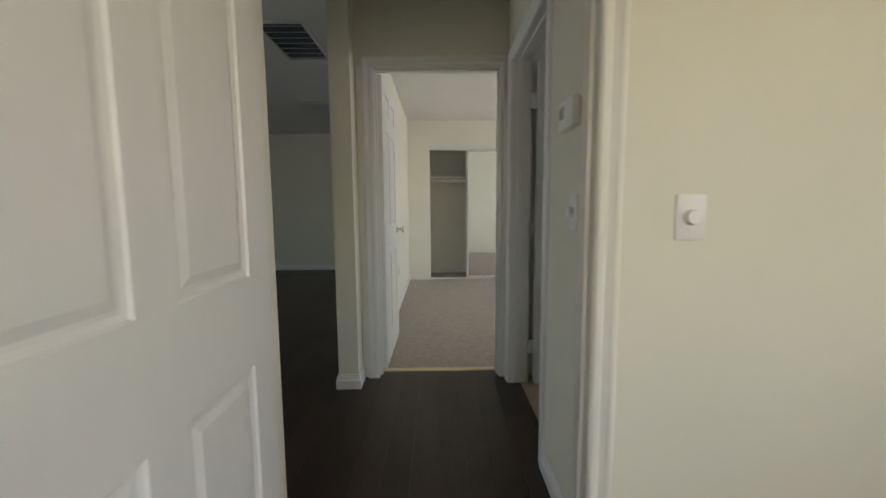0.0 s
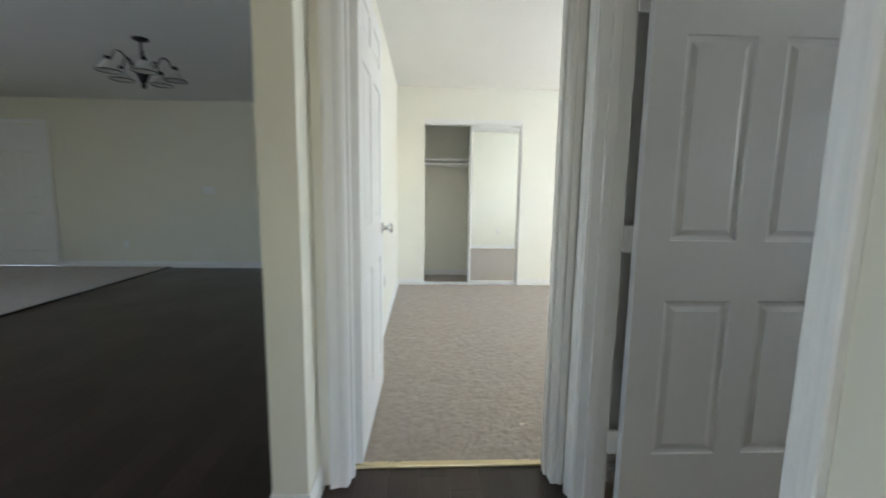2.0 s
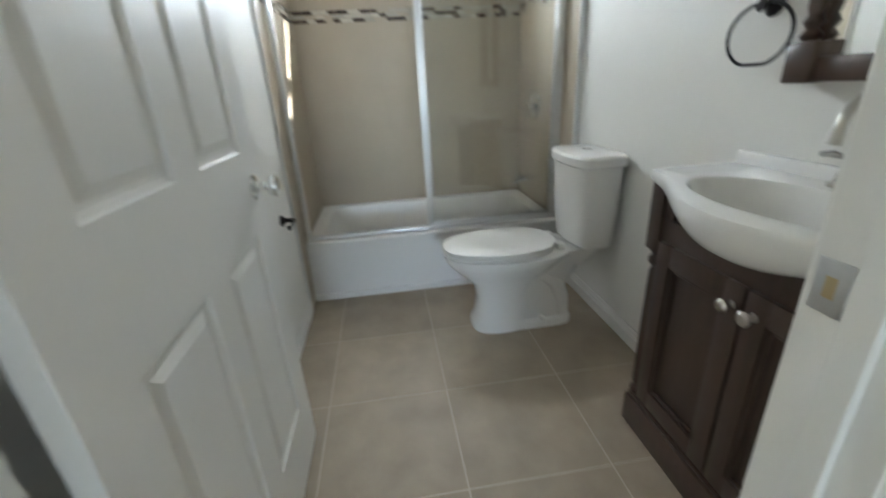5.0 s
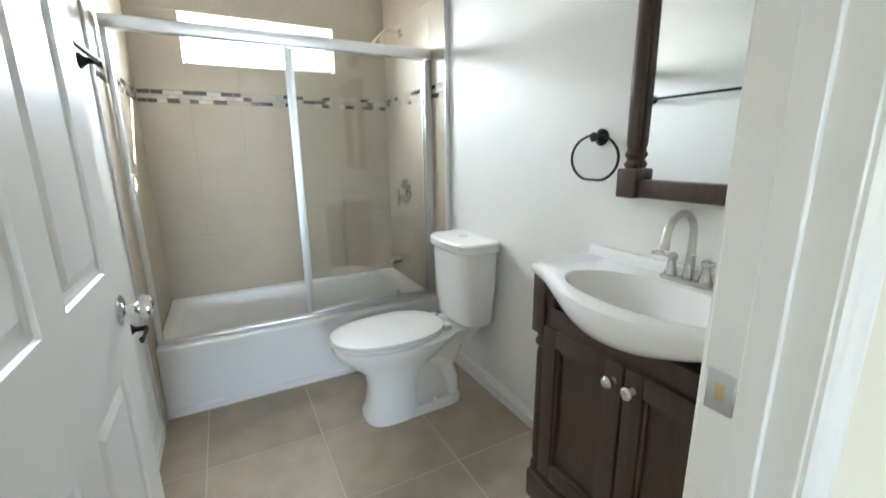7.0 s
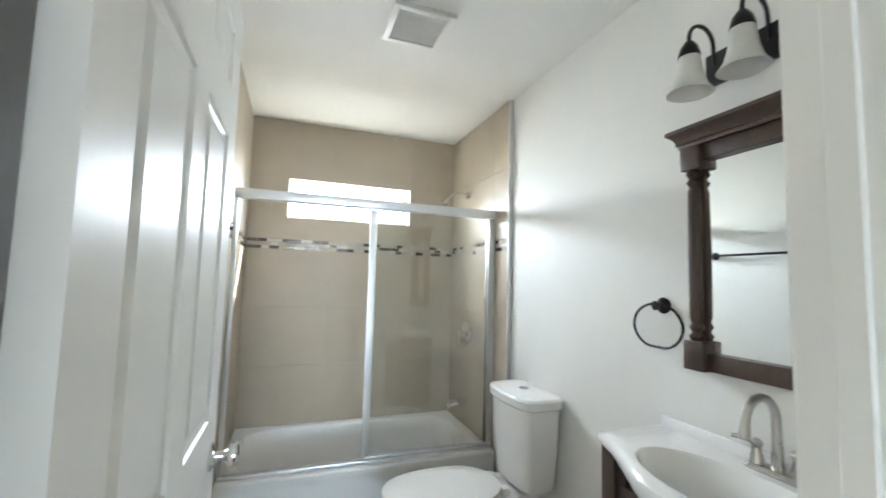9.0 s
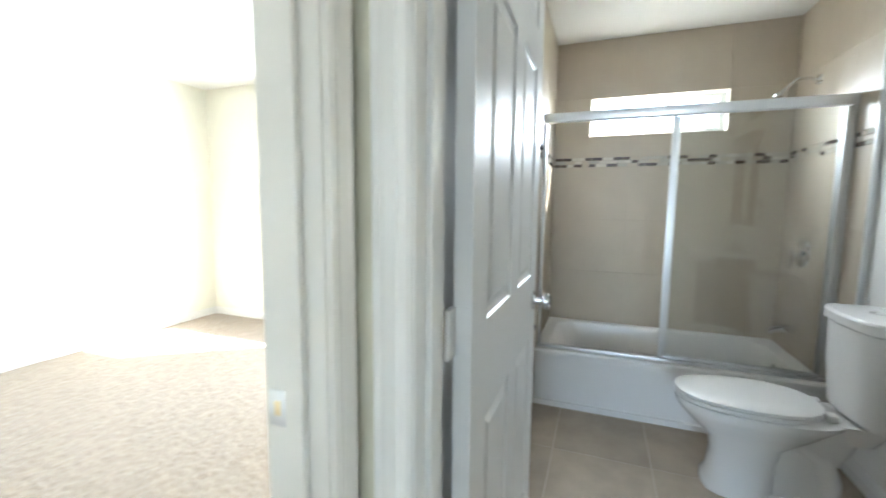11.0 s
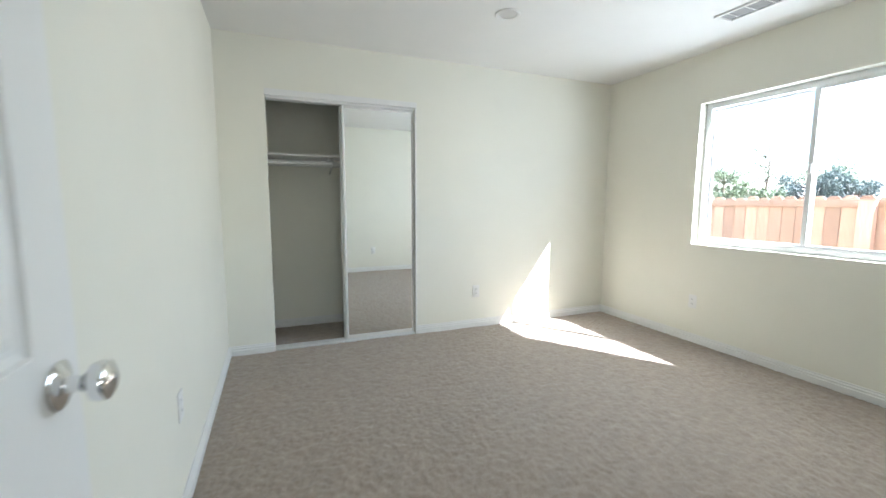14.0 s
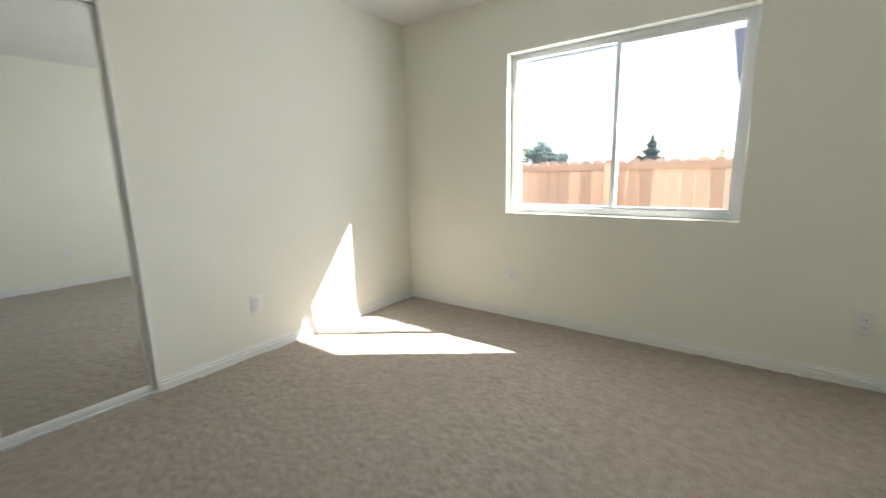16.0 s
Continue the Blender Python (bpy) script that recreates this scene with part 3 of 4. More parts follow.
part("board", box(0.0, 0.02, 0.0, 1.68, 0.40, 0.018, 0.002), TRIM, sh)
part("cleat", box(0.0, 0.385, -0.06, 1.68, 0.40, 0.0, 0.002), TRIM, sh)
part("rod", tube([(0.0, 0.07, -0.055), (1.68, 0.07, -0.055)], 0.016, 14), TRIM, sh, "white round rod")
for x in (0.02, 0.86, 1.66):
    br = box(x - 0.008, 0.05, -0.012, x + 0.008, 0.38, 0.0, 0.001)
    box(x - 0.008, 0.05, -0.075, x + 0.008, 0.06, 0.0, 0.001, br)
    join(br, tube([(x, 0.06, -0.07), (x, 0.24, -0.13)], 0.006, 8))
    part("bracket", br, TRIM, sh)


# ---- windows ----
def slider(name, y0, y1, z0, z1, mull, label, fw=0.045):
    d = tagged(new(name), label, "window", kind="structure")
    d.matrix_world = Matrix.Translation((4.075, 0, 0))
    b = bmesh.new()
    box(0.0, y0, z0, 0.06, y0 + fw, z1, 0.003, b)
    box(0.0, y1 - fw, z0, 0.06, y1, z1, 0.003, b)
    box(0.0, y0 + fw, z0, 0.06, y1 - fw, z0 + fw, 0.003, b)
    box(0.0, y0 + fw, z1 - fw, 0.06, y1 - fw, z1, 0.003, b)
    part("window_frame", b, VINYL, d)
    s = fw * 0.75
    for a, c, x in ((y0 + fw * 0.6, mull + 0.018, 0.006), (mull - 0.018, y1 - fw * 0.6, 0.032)):
        b = bmesh.new()
        lo, hi = z0 + fw * 0.6, z1 - fw * 0.6
        box(x, a, lo, x + 0.022, a + s, hi, 0.003, b)
        box(x, c - s, lo, x + 0.022, c, hi, 0.003, b)
        box(x, a + s, lo, x + 0.022, c - s, lo + s, 0.003, b)
        box(x, a + s, hi - s, x + 0.022, c - s, hi, 0.003, b)
        part("sash", b, VINYL, d)
        p = part("pane", box(x + 0.009, a + s, lo + s, x + 0.013, c - s, hi - s), PANE, d, "clear glass", smooth=False)
        p.visible_shadow = False
    part("latch", box(-0.006, mull - 0.012, (z0 + z1) / 2 - 0.03, 0.006, mull + 0.012, (z0 + z1) / 2 + 0.03, 0.003), VINYL, d)
    return d


slider("window_bedroom", 5.222, 6.718, 0.862, 2.033, 5.95, "white vinyl sliding window to the yard")
slider("window_bath", 2.967, 3.833, 1.762, 2.028, 3.31, "small white sliding window high over the tub", 0.03)


# ---- ceiling fixtures ----
def register(name, x0, y0, x1, y1, n, along, label, depth=0.015, dark=None, mat_f=None):
    cx, cy = (x0 + x1) / 2, (y0 + y1) / 2
    d = thing(name, pose(cx, cy, H), label, "ceiling vent")
    hx, hy = (x1 - x0) / 2, (y1 - y0) / 2
    f = 0.026 if n > 4 else 0.02
    b = box(-hx, -hy, -depth, hx, -hy + f, 0, 0.002)
    box(-hx, hy - f, -depth, hx, hy, 0, 0.002, b)
    box(-hx, -hy + f, -depth, -hx + f, hy - f, 0, 0.002, b)
    box(hx - f, -hy + f, -depth, hx, hy - f, 0, 0.002, b)
    part("frame", b, mat_f or PLASTIC, d)
    # No hollow behind the slats: a flat plate takes the duct's shade as colour.
    part("duct", box(-hx + f, -hy + f, -0.003, hx - f, hy - f, 0, 0.0), dark or BLACKBOX, d, "flat plate coloured for the shaded duct", smooth=False)
    for i in range(n):
        if along == "x":
            y = -hy + f + (i + 0.5) * (2 * hy - 2 * f) / n
            b = box(-hx + f, -0.012, -0.0015, hx - f, 0.012, 0.0015, 0.0005)
            b.transform(Matrix.Translation((0, y, -depth * 0.55)) @ Matrix.Rotation(radians(28), 4, "X"))
        else:
            x = -hx + f + (i + 0.5) * (2 * hx - 2 * f) / n
            b = box(-0.012, -hy + f, -0.0015, 0.012, hy - f, 0.0015, 0.0005)
            b.transform(Matrix.Translation((x, 0, -depth * 0.55)) @ Matrix.Rotation(radians(28), 4, "Y"))
        part("slat", b, mat_f or PLASTIC, d)
    return d


GREYD = mat("grey_duct", (0.35, 0.35, 0.34), 0.8, grain=0.2, scale=20)
DUCT = mat("blue_grey_filter_and_duct_shade", (0.10, 0.12, 0.16), 0.9, grain=0.2, scale=30)
register("return_vent", -0.53, 4.36, -0.16, 5.13, 7, "x", "large white return air grille with a dark filter", 0.02, DUCT)
register("ceiling_vent", 3.42, 5.885, 3.59, 6.245, 3, "x", "white three part air register in the bedroom ceiling", 0.012, GREYD)
register("ceiling_vent", -0.9, 6.50, -0.6, 6.68, 4, "x", "small white air register in the living room ceiling", 0.012, DUCT)
register("exhaust_fan", 2.475, 3.20, 2.735, 3.46, 6, "y", "white bathroom exhaust fan grille", 0.02, DUCT)
dl = thing("downlight", pose(2.14, 6.735, H), "round white recessed ceiling light switched off", "ceiling light")
part("trim_ring", lathe([(0.085, 0.0), (0.085, -0.004), (0.078, -0.009), (0.062, -0.008), (0.055, 0.0)], 32), PLASTIC, dl)
part("lens", lathe([(0.0, -0.003), (0.056, -0.003), (0.056, 0.0)], 32), FROST, dl, "frosted round lens")

# ---- chandelier in the living room ----
ch = thing("chandelier", pose(-1.80, 6.41, H), "dark bronze five arm chandelier with pale glass bell shades", "chandelier")
part("canopy", lathe([(0.0, 0.0), (0.065, 0.0), (0.062, -0.012), (0.03, -0.025), (0.0, -0.026)], 24), BRONZE, ch)
part("stem", lathe([(0.008, -0.02), (0.008, -0.17), (0.018, -0.19), (0.024, -0.23), (0.034, -0.27), (0.04, -0.31), (0.03, -0.35), (0.016, -0.37), (0.02, -0.395), (0.008, -0.41), (0.0, -0.415)], 20), BRONZE, ch)
for i in range(5):
    a = 2 * math.pi * i / 5 + 0.3
    c, s = math.cos(a), math.sin(a)
    pts = []
    for k in range(15):
        u = k / 14
        r = 0.03 + 0.215 * u + 0.03 * math.sin(math.pi * u)
        z = -0.33 + 0.20 * math.sin(min(1.0, u * 1.25) * math.pi * 0.78) - 0.02 * u
        pts.append((r * c, r * s, z))
    part("arm", tube(pts, 0.006, 8), BRONZE, ch)
    ex, ey, ez = pts[-1]
    b = lathe([(0.0, 0.02), (0.018, 0.018), (0.024, -0.005), (0.02, -0.02), (0.0, -0.02)], 16)
    b.transform(Matrix.Translation((ex, ey, ez)))
    part("socket", b, BRONZE, ch)
    b = lathe([(0.022, -0.012), (0.03, -0.025), (0.055, -0.06), (0.085, -0.095), (0.090, -0.10), (0.082, -0.096), (0.05, -0.06), (0.02, -0.02)], 24)
    b.transform(Matrix.Translation((ex, ey, ez)))
    sd = part("shade", b, FROST, ch, "pale frosted glass bell shade")
    part("rim", tube([(ex + 0.088 * math.cos(q), ey + 0.088 * math.sin(q), ez - 0.099) for q in (2 * math.pi * j / 24 for j in range(24))], 0.004, 6, True), BRONZE, sd, "dark shade rim")

sp = thing("wall_speaker", pose(-6.05, 8.90, 1.98, 0, 0, 180), "black box speaker high on the far wall", "speaker")
part("housing", box(-0.11, 0.0, -0.17, 0.11, 0.16, 0.17, 0.008), BLACKBOX, sp)
part("grille", box(-0.095, 0.16, -0.155, 0.095, 0.166, 0.155, 0.002), BLACKBOX, sp)


# ---- bathroom: tub and surround ----
def rrect(x0, y0, x1, y1, r, z, k=6):
    pts = []
    for cx, cy, a0 in ((x1 - r, y1 - r, 0), (x0 + r, y1 - r, 90), (x0 + r, y0 + r, 180), (x1 - r, y0 + r, 270)):
        for i in range(k + 1):
            a = radians(a0 + 90 * i / k)
            pts.append((cx + r * math.cos(a), cy + r * math.sin(a), z))
    return pts


tub = thing("bathtub", pose(3.60, 3.35, 0), "white glossy alcove bathtub with a plain apron", "bathtub")
TX0, TX1, TY0, TY1 = -0.402, 0.388, -0.737, 0.735
rings = [rrect(TX0 + 0.002, TY0, TX1, TY1, 0.004, 0.0), rrect(TX0 + 0.002, TY0, TX1, TY1, 0.004, 0.03), rrect(TX0 + 0.016, TY0, TX1, TY1, 0.004, 0.036),
         rrect(TX0 + 0.012, TY0, TX1, TY1, 0.004, 0.30), rrect(TX0 + 0.004, TY0, TX1, TY1, 0.004, 0.325), rrect(TX0, TY0, TX1, TY1, 0.006, 0.335), rrect(TX0, TY0, TX1, TY1, 0.006, 0.352),
         rrect(TX0 + 0.006, TY0 + 0.004, TX1 - 0.004, TY1 - 0.004, 0.008, 0.360), rrect(TX0 + 0.075, TY0 + 0.07, TX1 - 0.05, TY1 - 0.07, 0.12, 0.360),
         rrect(TX0 + 0.087, TY0 + 0.082, TX1 - 0.06, TY1 - 0.085, 0.13, 0.350), rrect(TX0 + 0.11, TY0 + 0.11, TX1 - 0.08, TY1 - 0.17, 0.14, 0.20),
         rrect(TX0 + 0.14, TY0 + 0.14, TX1 - 0.11, TY1 - 0.26, 0.13, 0.07), rrect(TX0 + 0.19, TY0 + 0.19, TX1 - 0.16, TY1 - 0.32, 0.10, 0.05)]
part("shell", loft(rings), ENAMEL, tub)
b = lathe([(0.0, 0.0), (0.036, 0.0), (0.036, 0.004), (0.0, 0.006)], 24, "Y")
b.transform(Matrix.Translation((0.02, TY0 + 0.098, 0.27)))
part("overflow_plate", b, CHROME, tub, "round chrome overflow plate")
b = lathe([(0.0, 0.051), (0.025, 0.051), (0.025, 0.054), (0.0, 0.055)], 20)
b.transform(Matrix.Translation((0.02, TY0 + 0.26, 0)))
part("drain", b, CHROME, tub, "round chrome drain")

# shower enclosure on the tub's front rim
en = thing("shower_door", pose(3.262, 2.612, 0.3605), "framed bypass shower doors with clear glass", "shower door")
L_EN = 1.465
part("header_rail", box(-0.024, 0.0, 1.378, 0.024, L_EN, 1.43, 0.006), ALU, en, "satin aluminium header rail")
part("floor_track", box(-0.02, 0.0, 0.0, 0.02, L_EN, 0.018, 0.003), ALU, en)
for y in (0.0, L_EN - 0.022):
    part("wall_post", box(-0.018, y, 0.018, 0.018, y + 0.022, 1.378, 0.003), ALU, en)
for x, a, c in ((-0.012, 0.024, 0.778), (0.010, 0.030, 0.757)):
    pn = part("panel_glass", box(x - 0.002, a, 0.03, x + 0.002, c, 1.37), SHOWERGLASS, en, "clear shower glass", smooth=False)
    pn.visible_shadow = False
    for y in (a, c - 0.022):
        part("panel_stile", box(x - 0.006, y, 0.022, x + 0.006, y + 0.022, 1.372, 0.002), ALU, pn)
    part("panel_rail", box(x - 0.006, a + 0.022, 0.022, x + 0.006, c - 0.022, 0.036, 0.002), ALU, pn)

sa = thing("wall_shower", pose(3.68, 2.612, 1.97), "chrome shower arm and small shower head", "shower")
part("flange", lathe([(0.0, 0.0), (0.03, 0.0), (0.027, 0.008), (0.012, 0.012), (0.0, 0.012)], 20, "Y"), CHROME, sa)
part("arm", tube([(0, 0.005, 0), (0, 0.05, 0.012), (0, 0.10, 0.01), (0, 0.135, -0.02), (0, 0.155, -0.045)], 0.0095, 10), CHROME, sa)
b = lathe([(0.0, 0.012), (0.014, 0.012), (0.018, 0.0), (0.03, -0.03), (0.034, -0.042), (0.03, -0.046), (0.0, -0.046)], 20)
b.transform(Matrix.Translation((0, 0.158, -0.05)) @ Matrix.Rotation(radians(28), 4, "X"))
part("head", b, CHROME, sa)
va = thing("shower_valve", pose(3.66, 2.612, 0.98), "chrome shower valve with a lever", "shower valve")
part("escutcheon", lathe([(0.0, 0.0), (0.085, 0.0), (0.082, 0.008), (0.05, 0.016), (0.0, 0.018)], 28, "Y"), CHROME, va)
part("hub", lathe([(0.0, 0.015), (0.026, 0.015), (0.022, 0.06), (0.0, 0.062)], 20, "Y"), CHROME, va)
part("lever", tube([(0, 0.05, 0), (0, 0.055, -0.04), (0, 0.06, -0.09)], 0.007, 10), CHROME, va)
so = thing("tub_spout", pose(3.66, 2.612, 0.52), "short chrome tub spout over the tub", "spout")
part("spout", tube([(0, 0.0, 0), (0, 0.06, 0), (0, 0.11, -0.005), (0, 0.135, -0.03)], 0.024, 14, radii=[0.028, 0.025, 0.022, 0.016]), CHROME, so)


# ---- toilet ----
def egg(a, y0, y1, z, n=36, p=2.3):
    cy = y0 + (y1 - y0) * 0.45
    pts = []
    for k in range(n):
        t = 2 * math.pi * k / n
        c, s = math.cos(t), math.sin(t)
        x = a * math.copysign(abs(c) ** (2 / p), c)
        y = cy + ((y1 - cy) if s > 0 else (cy - y0)) * math.copysign(abs(s) ** (2 / p), s)
        pts.append((x, y, z))
    return pts


wc = thing("toilet", pose(2.757, 2.585, 0), "white two piece porcelain toilet with the lid down", "toilet")
rings = [egg(0.118, 0.40, 0.665, 0.0, p=2.8), egg(0.118, 0.40, 0.663, 0.03, p=2.8), egg(0.108, 0.40, 0.645, 0.06, p=2.8), egg(0.102, 0.39, 0.635, 0.16, p=2.6), egg(0.108, 0.36, 0.65, 0.235, p=2.4),
         egg(0.138, 0.28, 0.715, 0.292), egg(0.172, 0.22, 0.768, 0.345), egg(0.183, 0.18, 0.785, 0.375), egg(0.182, 0.17, 0.785, 0.392), egg(0.172, 0.18, 0.775, 0.398)]
part("bowl", loft(rings), PORC, wc)
flange = [egg(0.112, 0.165, 0.60, 0.0, p=4), egg(0.112, 0.165, 0.60, 0.028, p=4), egg(0.104, 0.172, 0.59, 0.04, p=4)]
part("foot_flange", loft(flange), PORC, wc)
rear = [egg(0.086, 0.185, 0.56, 0.035, p=4), egg(0.080, 0.19, 0.55, 0.10, p=4), egg(0.080, 0.19, 0.56, 0.19, p=3.5), egg(0.092, 0.15, 0.57, 0.26, p=3.2), egg(0.10, 0.13, 0.58, 0.32, p=3), egg(0.11, 0.10, 0.58, 0.37, p=3)]
part("pedestal", loft(rear), PORC, wc)
for s in (-1, 1):
    pts = [(s * 0.05, 0.50, 0.245), (s * 0.052, 0.42, 0.275), (s * 0.052, 0.33, 0.27), (s * 0.05, 0.26, 0.22), (s * 0.048, 0.225, 0.13), (s * 0.048, 0.22, 0.045)]
    part("trapway", tube(pts, 0.045, 14, radii=[0.034, 0.042, 0.046, 0.046, 0.044, 0.042]), PORC, wc)
    b = lathe([(0.014, 0.0), (0.014, 0.012), (0.008, 0.02), (0.0, 0.021)], 12)
    b.transform(Matrix.Translation((s * 0.094, 0.33, 0.038)))
    part("bolt_cap", b, PLASTIC, wc)
b = loft([rrect(-0.085, 0.09, 0.085, 0.29, 0.05, 0.31), rrect(-0.105, 0.06, 0.105, 0.29, 0.05, 0.365), rrect(-0.12, 0.045, 0.12, 0.29, 0.05, 0.397)])
part("tank_deck", b, PORC, wc)
part("seat", loft([egg(0.176, 0.265, 0.785, 0.399), egg(0.181, 0.26, 0.79, 0.405), egg(0.181, 0.26, 0.79, 0.414), egg(0.176, 0.265, 0.785, 0.418)]), PLASTIC, wc)
part("seat_lid", loft([egg(0.176, 0.26, 0.785, 0.420), egg(0.182, 0.255, 0.791, 0.425), egg(0.182, 0.255, 0.79, 0.434), egg(0.165, 0.27, 0.755, 0.442), egg(0.10, 0.34, 0.66, 0.447)]), PLASTIC, wc)
for s in (-1, 1):
    b = box(s * 0.075 - 0.022, 0.228, 0.398, s * 0.075 + 0.022, 0.268, 0.428, 0.008)
    part("seat_hinge", b, PLASTIC, wc)


def bowed(hx, y0, y1, bow, z, n=40):
    pts = []
    for k in range(n):
        t = 2 * math.pi * k / n
        c, s = math.cos(t), math.sin(t)
        x = hx * math.copysign(abs(c) ** 0.34, c)
        ym = (y0 + y1) / 2
        y = ym + (y1 - y0) / 2 * math.copysign(abs(s) ** 0.34, s)
        if s > 0:
            y += bow * (1 - (x / hx) ** 2)
        pts.append((x, y, z))
    return pts


part("tank", loft([bowed(0.145, 0.03, 0.165, 0.015, 0.402), bowed(0.157, 0.022, 0.18, 0.02, 0.42), bowed(0.178, 0.015, 0.192, 0.022, 0.60), bowed(0.187, 0.012, 0.198, 0.022, 0.776)]), PORC, wc)
part("tank_lid", loft([bowed(0.188, 0.010, 0.20, 0.022, 0.776), bowed(0.200, 0.006, 0.21, 0.024, 0.786), bowed(0.200, 0.006, 0.21, 0.024, 0.818), bowed(0.193, 0.012, 0.203, 0.022, 0.828), bowed(0.14, 0.05, 0.165, 0.01, 0.833)]), PORC, wc)
b = lathe([(0.024, 0.832), (0.024, 0.837), (0.018, 0.84), (0.0, 0.84)], 20)
b.transform(Matrix.Translation((0, 0.11, 0)))
part("flush_button", b, CHROME, wc, "round chrome flush button")

# ---- vanity ----
vn = thing("vanity_cabinet", pose(1.672, 2.585, 0), "dark espresso wood vanity with two panelled doors", "vanity")
VW, VF = 0.365, 0.266
part("body", box(-VW + 0.03, 0.002, 0.10, VW - 0.03, VF - 0.02, 0.69, 0.002), ESPRESSO, vn)
for s in (-1, 1):
    x = s * (VW - 0.021)
    part("side_panel", box(x - 0.009, 0.002, 0.10, x + 0.009, VF - 0.02, 0.858, 0.002), ESPRESSO, vn)
part("plinth", box(-VW, 0.002, 0.0, VW, VF + 0.004, 0.11, 0.006), ESPRESSO, vn)
part("plinth_moulding", box(-VW + 0.006, 0.002, 0.11, VW - 0.006, VF - 0.004, 0.128, 0.006), ESPRESSO, vn)
b = box(-VW + 0.05, VF - 0.03, 0.69, VW - 0.05, VF - 0.006, 0.76, 0.002)
for s in (-1, 1):
    box(s * (VW - 0.07) - 0.02, VF - 0.03, 0.76, s * (VW - 0.07) + 0.02, VF - 0.006, 0.83, 0.002, b)
part("apron", b, ESPRESSO, vn)
for s in (-1, 1):
    x = s * (VW - 0.028)
    part("corner_block", box(x - 0.028, VF - 0.05, 0.655, x + 0.028, VF + 0.004, 0.858, 0.004), ESPRESSO, vn)
    b = lathe([(0.02, 0.128), (0.026, 0.14), (0.026, 0.15), (0.016, 0.165), (0.022, 0.18), (0.021, 0.35), (0.019, 0.58), (0.014, 0.60), (0.025, 0.615), (0.025, 0.628), (0.017, 0.64), (0.026, 0.655)], 20)
    b.transform(Matrix.Translation((x, VF - 0.024, 0)))
    part("turned_post", b, ESPRESSO, vn)
    x0, x1 = (0.004, VW - 0.06) if s > 0 else (-VW + 0.06, -0.004)
    dr = part("door", box(x0, VF - 0.02, 0.145, x1, VF - 0.012, 0.695, 0.001), ESPRESSO, vn)
    fr = bmesh.new()
    for q in ((x0, 0.145, x0 + 0.055, 0.695), (x1 - 0.055, 0.145, x1, 0.695), (x0 + 0.055, 0.145, x1 - 0.055, 0.205), (x0 + 0.055, 0.635, x1 - 0.055, 0.695)):
        box(q[0], VF - 0.0125, q[1], q[2], VF + 0.006, q[3], 0.003, fr)
    part("door_frame", fr, ESPRESSO, dr)
    ins = bmesh.new()
    for q in ((x0 + 0.055, 0.205, x0 + 0.067, 0.635), (x1 - 0.067, 0.205, x1 - 0.055, 0.635), (x0 + 0.067, 0.205, x1 - 0.067, 0.217), (x0 + 0.067, 0.623, x1 - 0.067, 0.635)):
        box(q[0], VF - 0.0125, q[1], q[2], VF - 0.001, q[3], 0.004, ins)
    part("door_bead", ins, ESPRESSO, dr)
    b = lathe([(0.0, 0.0), (0.011, 0.0), (0.007, 0.006), (0.007, 0.014), (0.015, 0.02), (0.017, 0.027), (0.012, 0.033), (0.0, 0.035)], 20, "Y")
    b.transform(Matrix.Translation((s * 0.030, VF + 0.006, 0.642)))
    part("door_knob", b, NICKEL, dr, "round nickel knob")

# one piece sink top with a bulging front bowl
sk = thing("sink", pose(1.672, 2.585, 0.027), "white one piece porcelain vanity sink with a bulging front", "sink")


def sink_ring(hw, front, bulge, back, z, n=64, width=1.0):
    def inside(x, y):
        if abs(x) > hw or y < back:
            return False
        u = min(1.0, abs(x) / (hw * width))
        return y < front + bulge * (0.5 + 0.5 * math.cos(math.pi * u)) ** 0.8
    pts = []
    for k in range(n):
        a = 2 * math.pi * k / n
        c, s = math.cos(a), math.sin(a)
        lo, hi = 0.0, 1.0
        for _ in range(30):
            m = (lo + hi) / 2
            if inside(c * m, 0.20 + s * m):
                lo = m
            else:
                hi = m
        pts.append((c * lo, 0.20 + s * lo, z))
    return pts


def ell(rx, ry, z, n=64, cy=0.215):
    return [(rx * math.cos(2 * math.pi * k / n), cy + ry * math.sin(2 * math.pi * k / n), z) for k in range(n)]


def belly(bulge, d):
    """Ring under the rim: deep at the middle of the front, thin at the sides."""
    out = []
    for x, y, _ in sink_ring(0.372, 0.277, bulge, 0.004, 0.0):
        w = (0.5 + 0.5 * math.cos(math.pi * min(1.0, abs(x) / 0.372))) ** 0.75
        out.append((x, y, 0.85 - d * (0.12 + 0.88 * w)))
    return out


part("basin", loft([sink_ring(0.315, 0.252, 0.0, 0.03, 0.765), belly(0.0, 0.112), belly(0.03, 0.111), belly(0.065, 0.104), belly(0.093, 0.088), belly(0.113, 0.062), belly(0.124, 0.035), belly(0.127, 0.014), belly(0.123, 0.0),
                    sink_ring(0.37, 0.274, 0.115, 0.005, 0.858), sink_ring(0.364, 0.268, 0.104, 0.008, 0.862),
                    ell(0.232, 0.130, 0.862, cy=0.232), ell(0.224, 0.122, 0.855, cy=0.232), ell(0.20, 0.106, 0.80, cy=0.230), ell(0.145, 0.08, 0.76, cy=0.224), ell(0.05, 0.035, 0.748, cy=0.215)]), PORC, sk)
part("backsplash", box(-0.366, 0.002, 0.858, 0.366, 0.026, 0.895, 0.008), PORC, sk)
b = lathe([(0.0, 0.746), (0.022, 0.746), (0.022, 0.751), (0.0, 0.753)], 20)
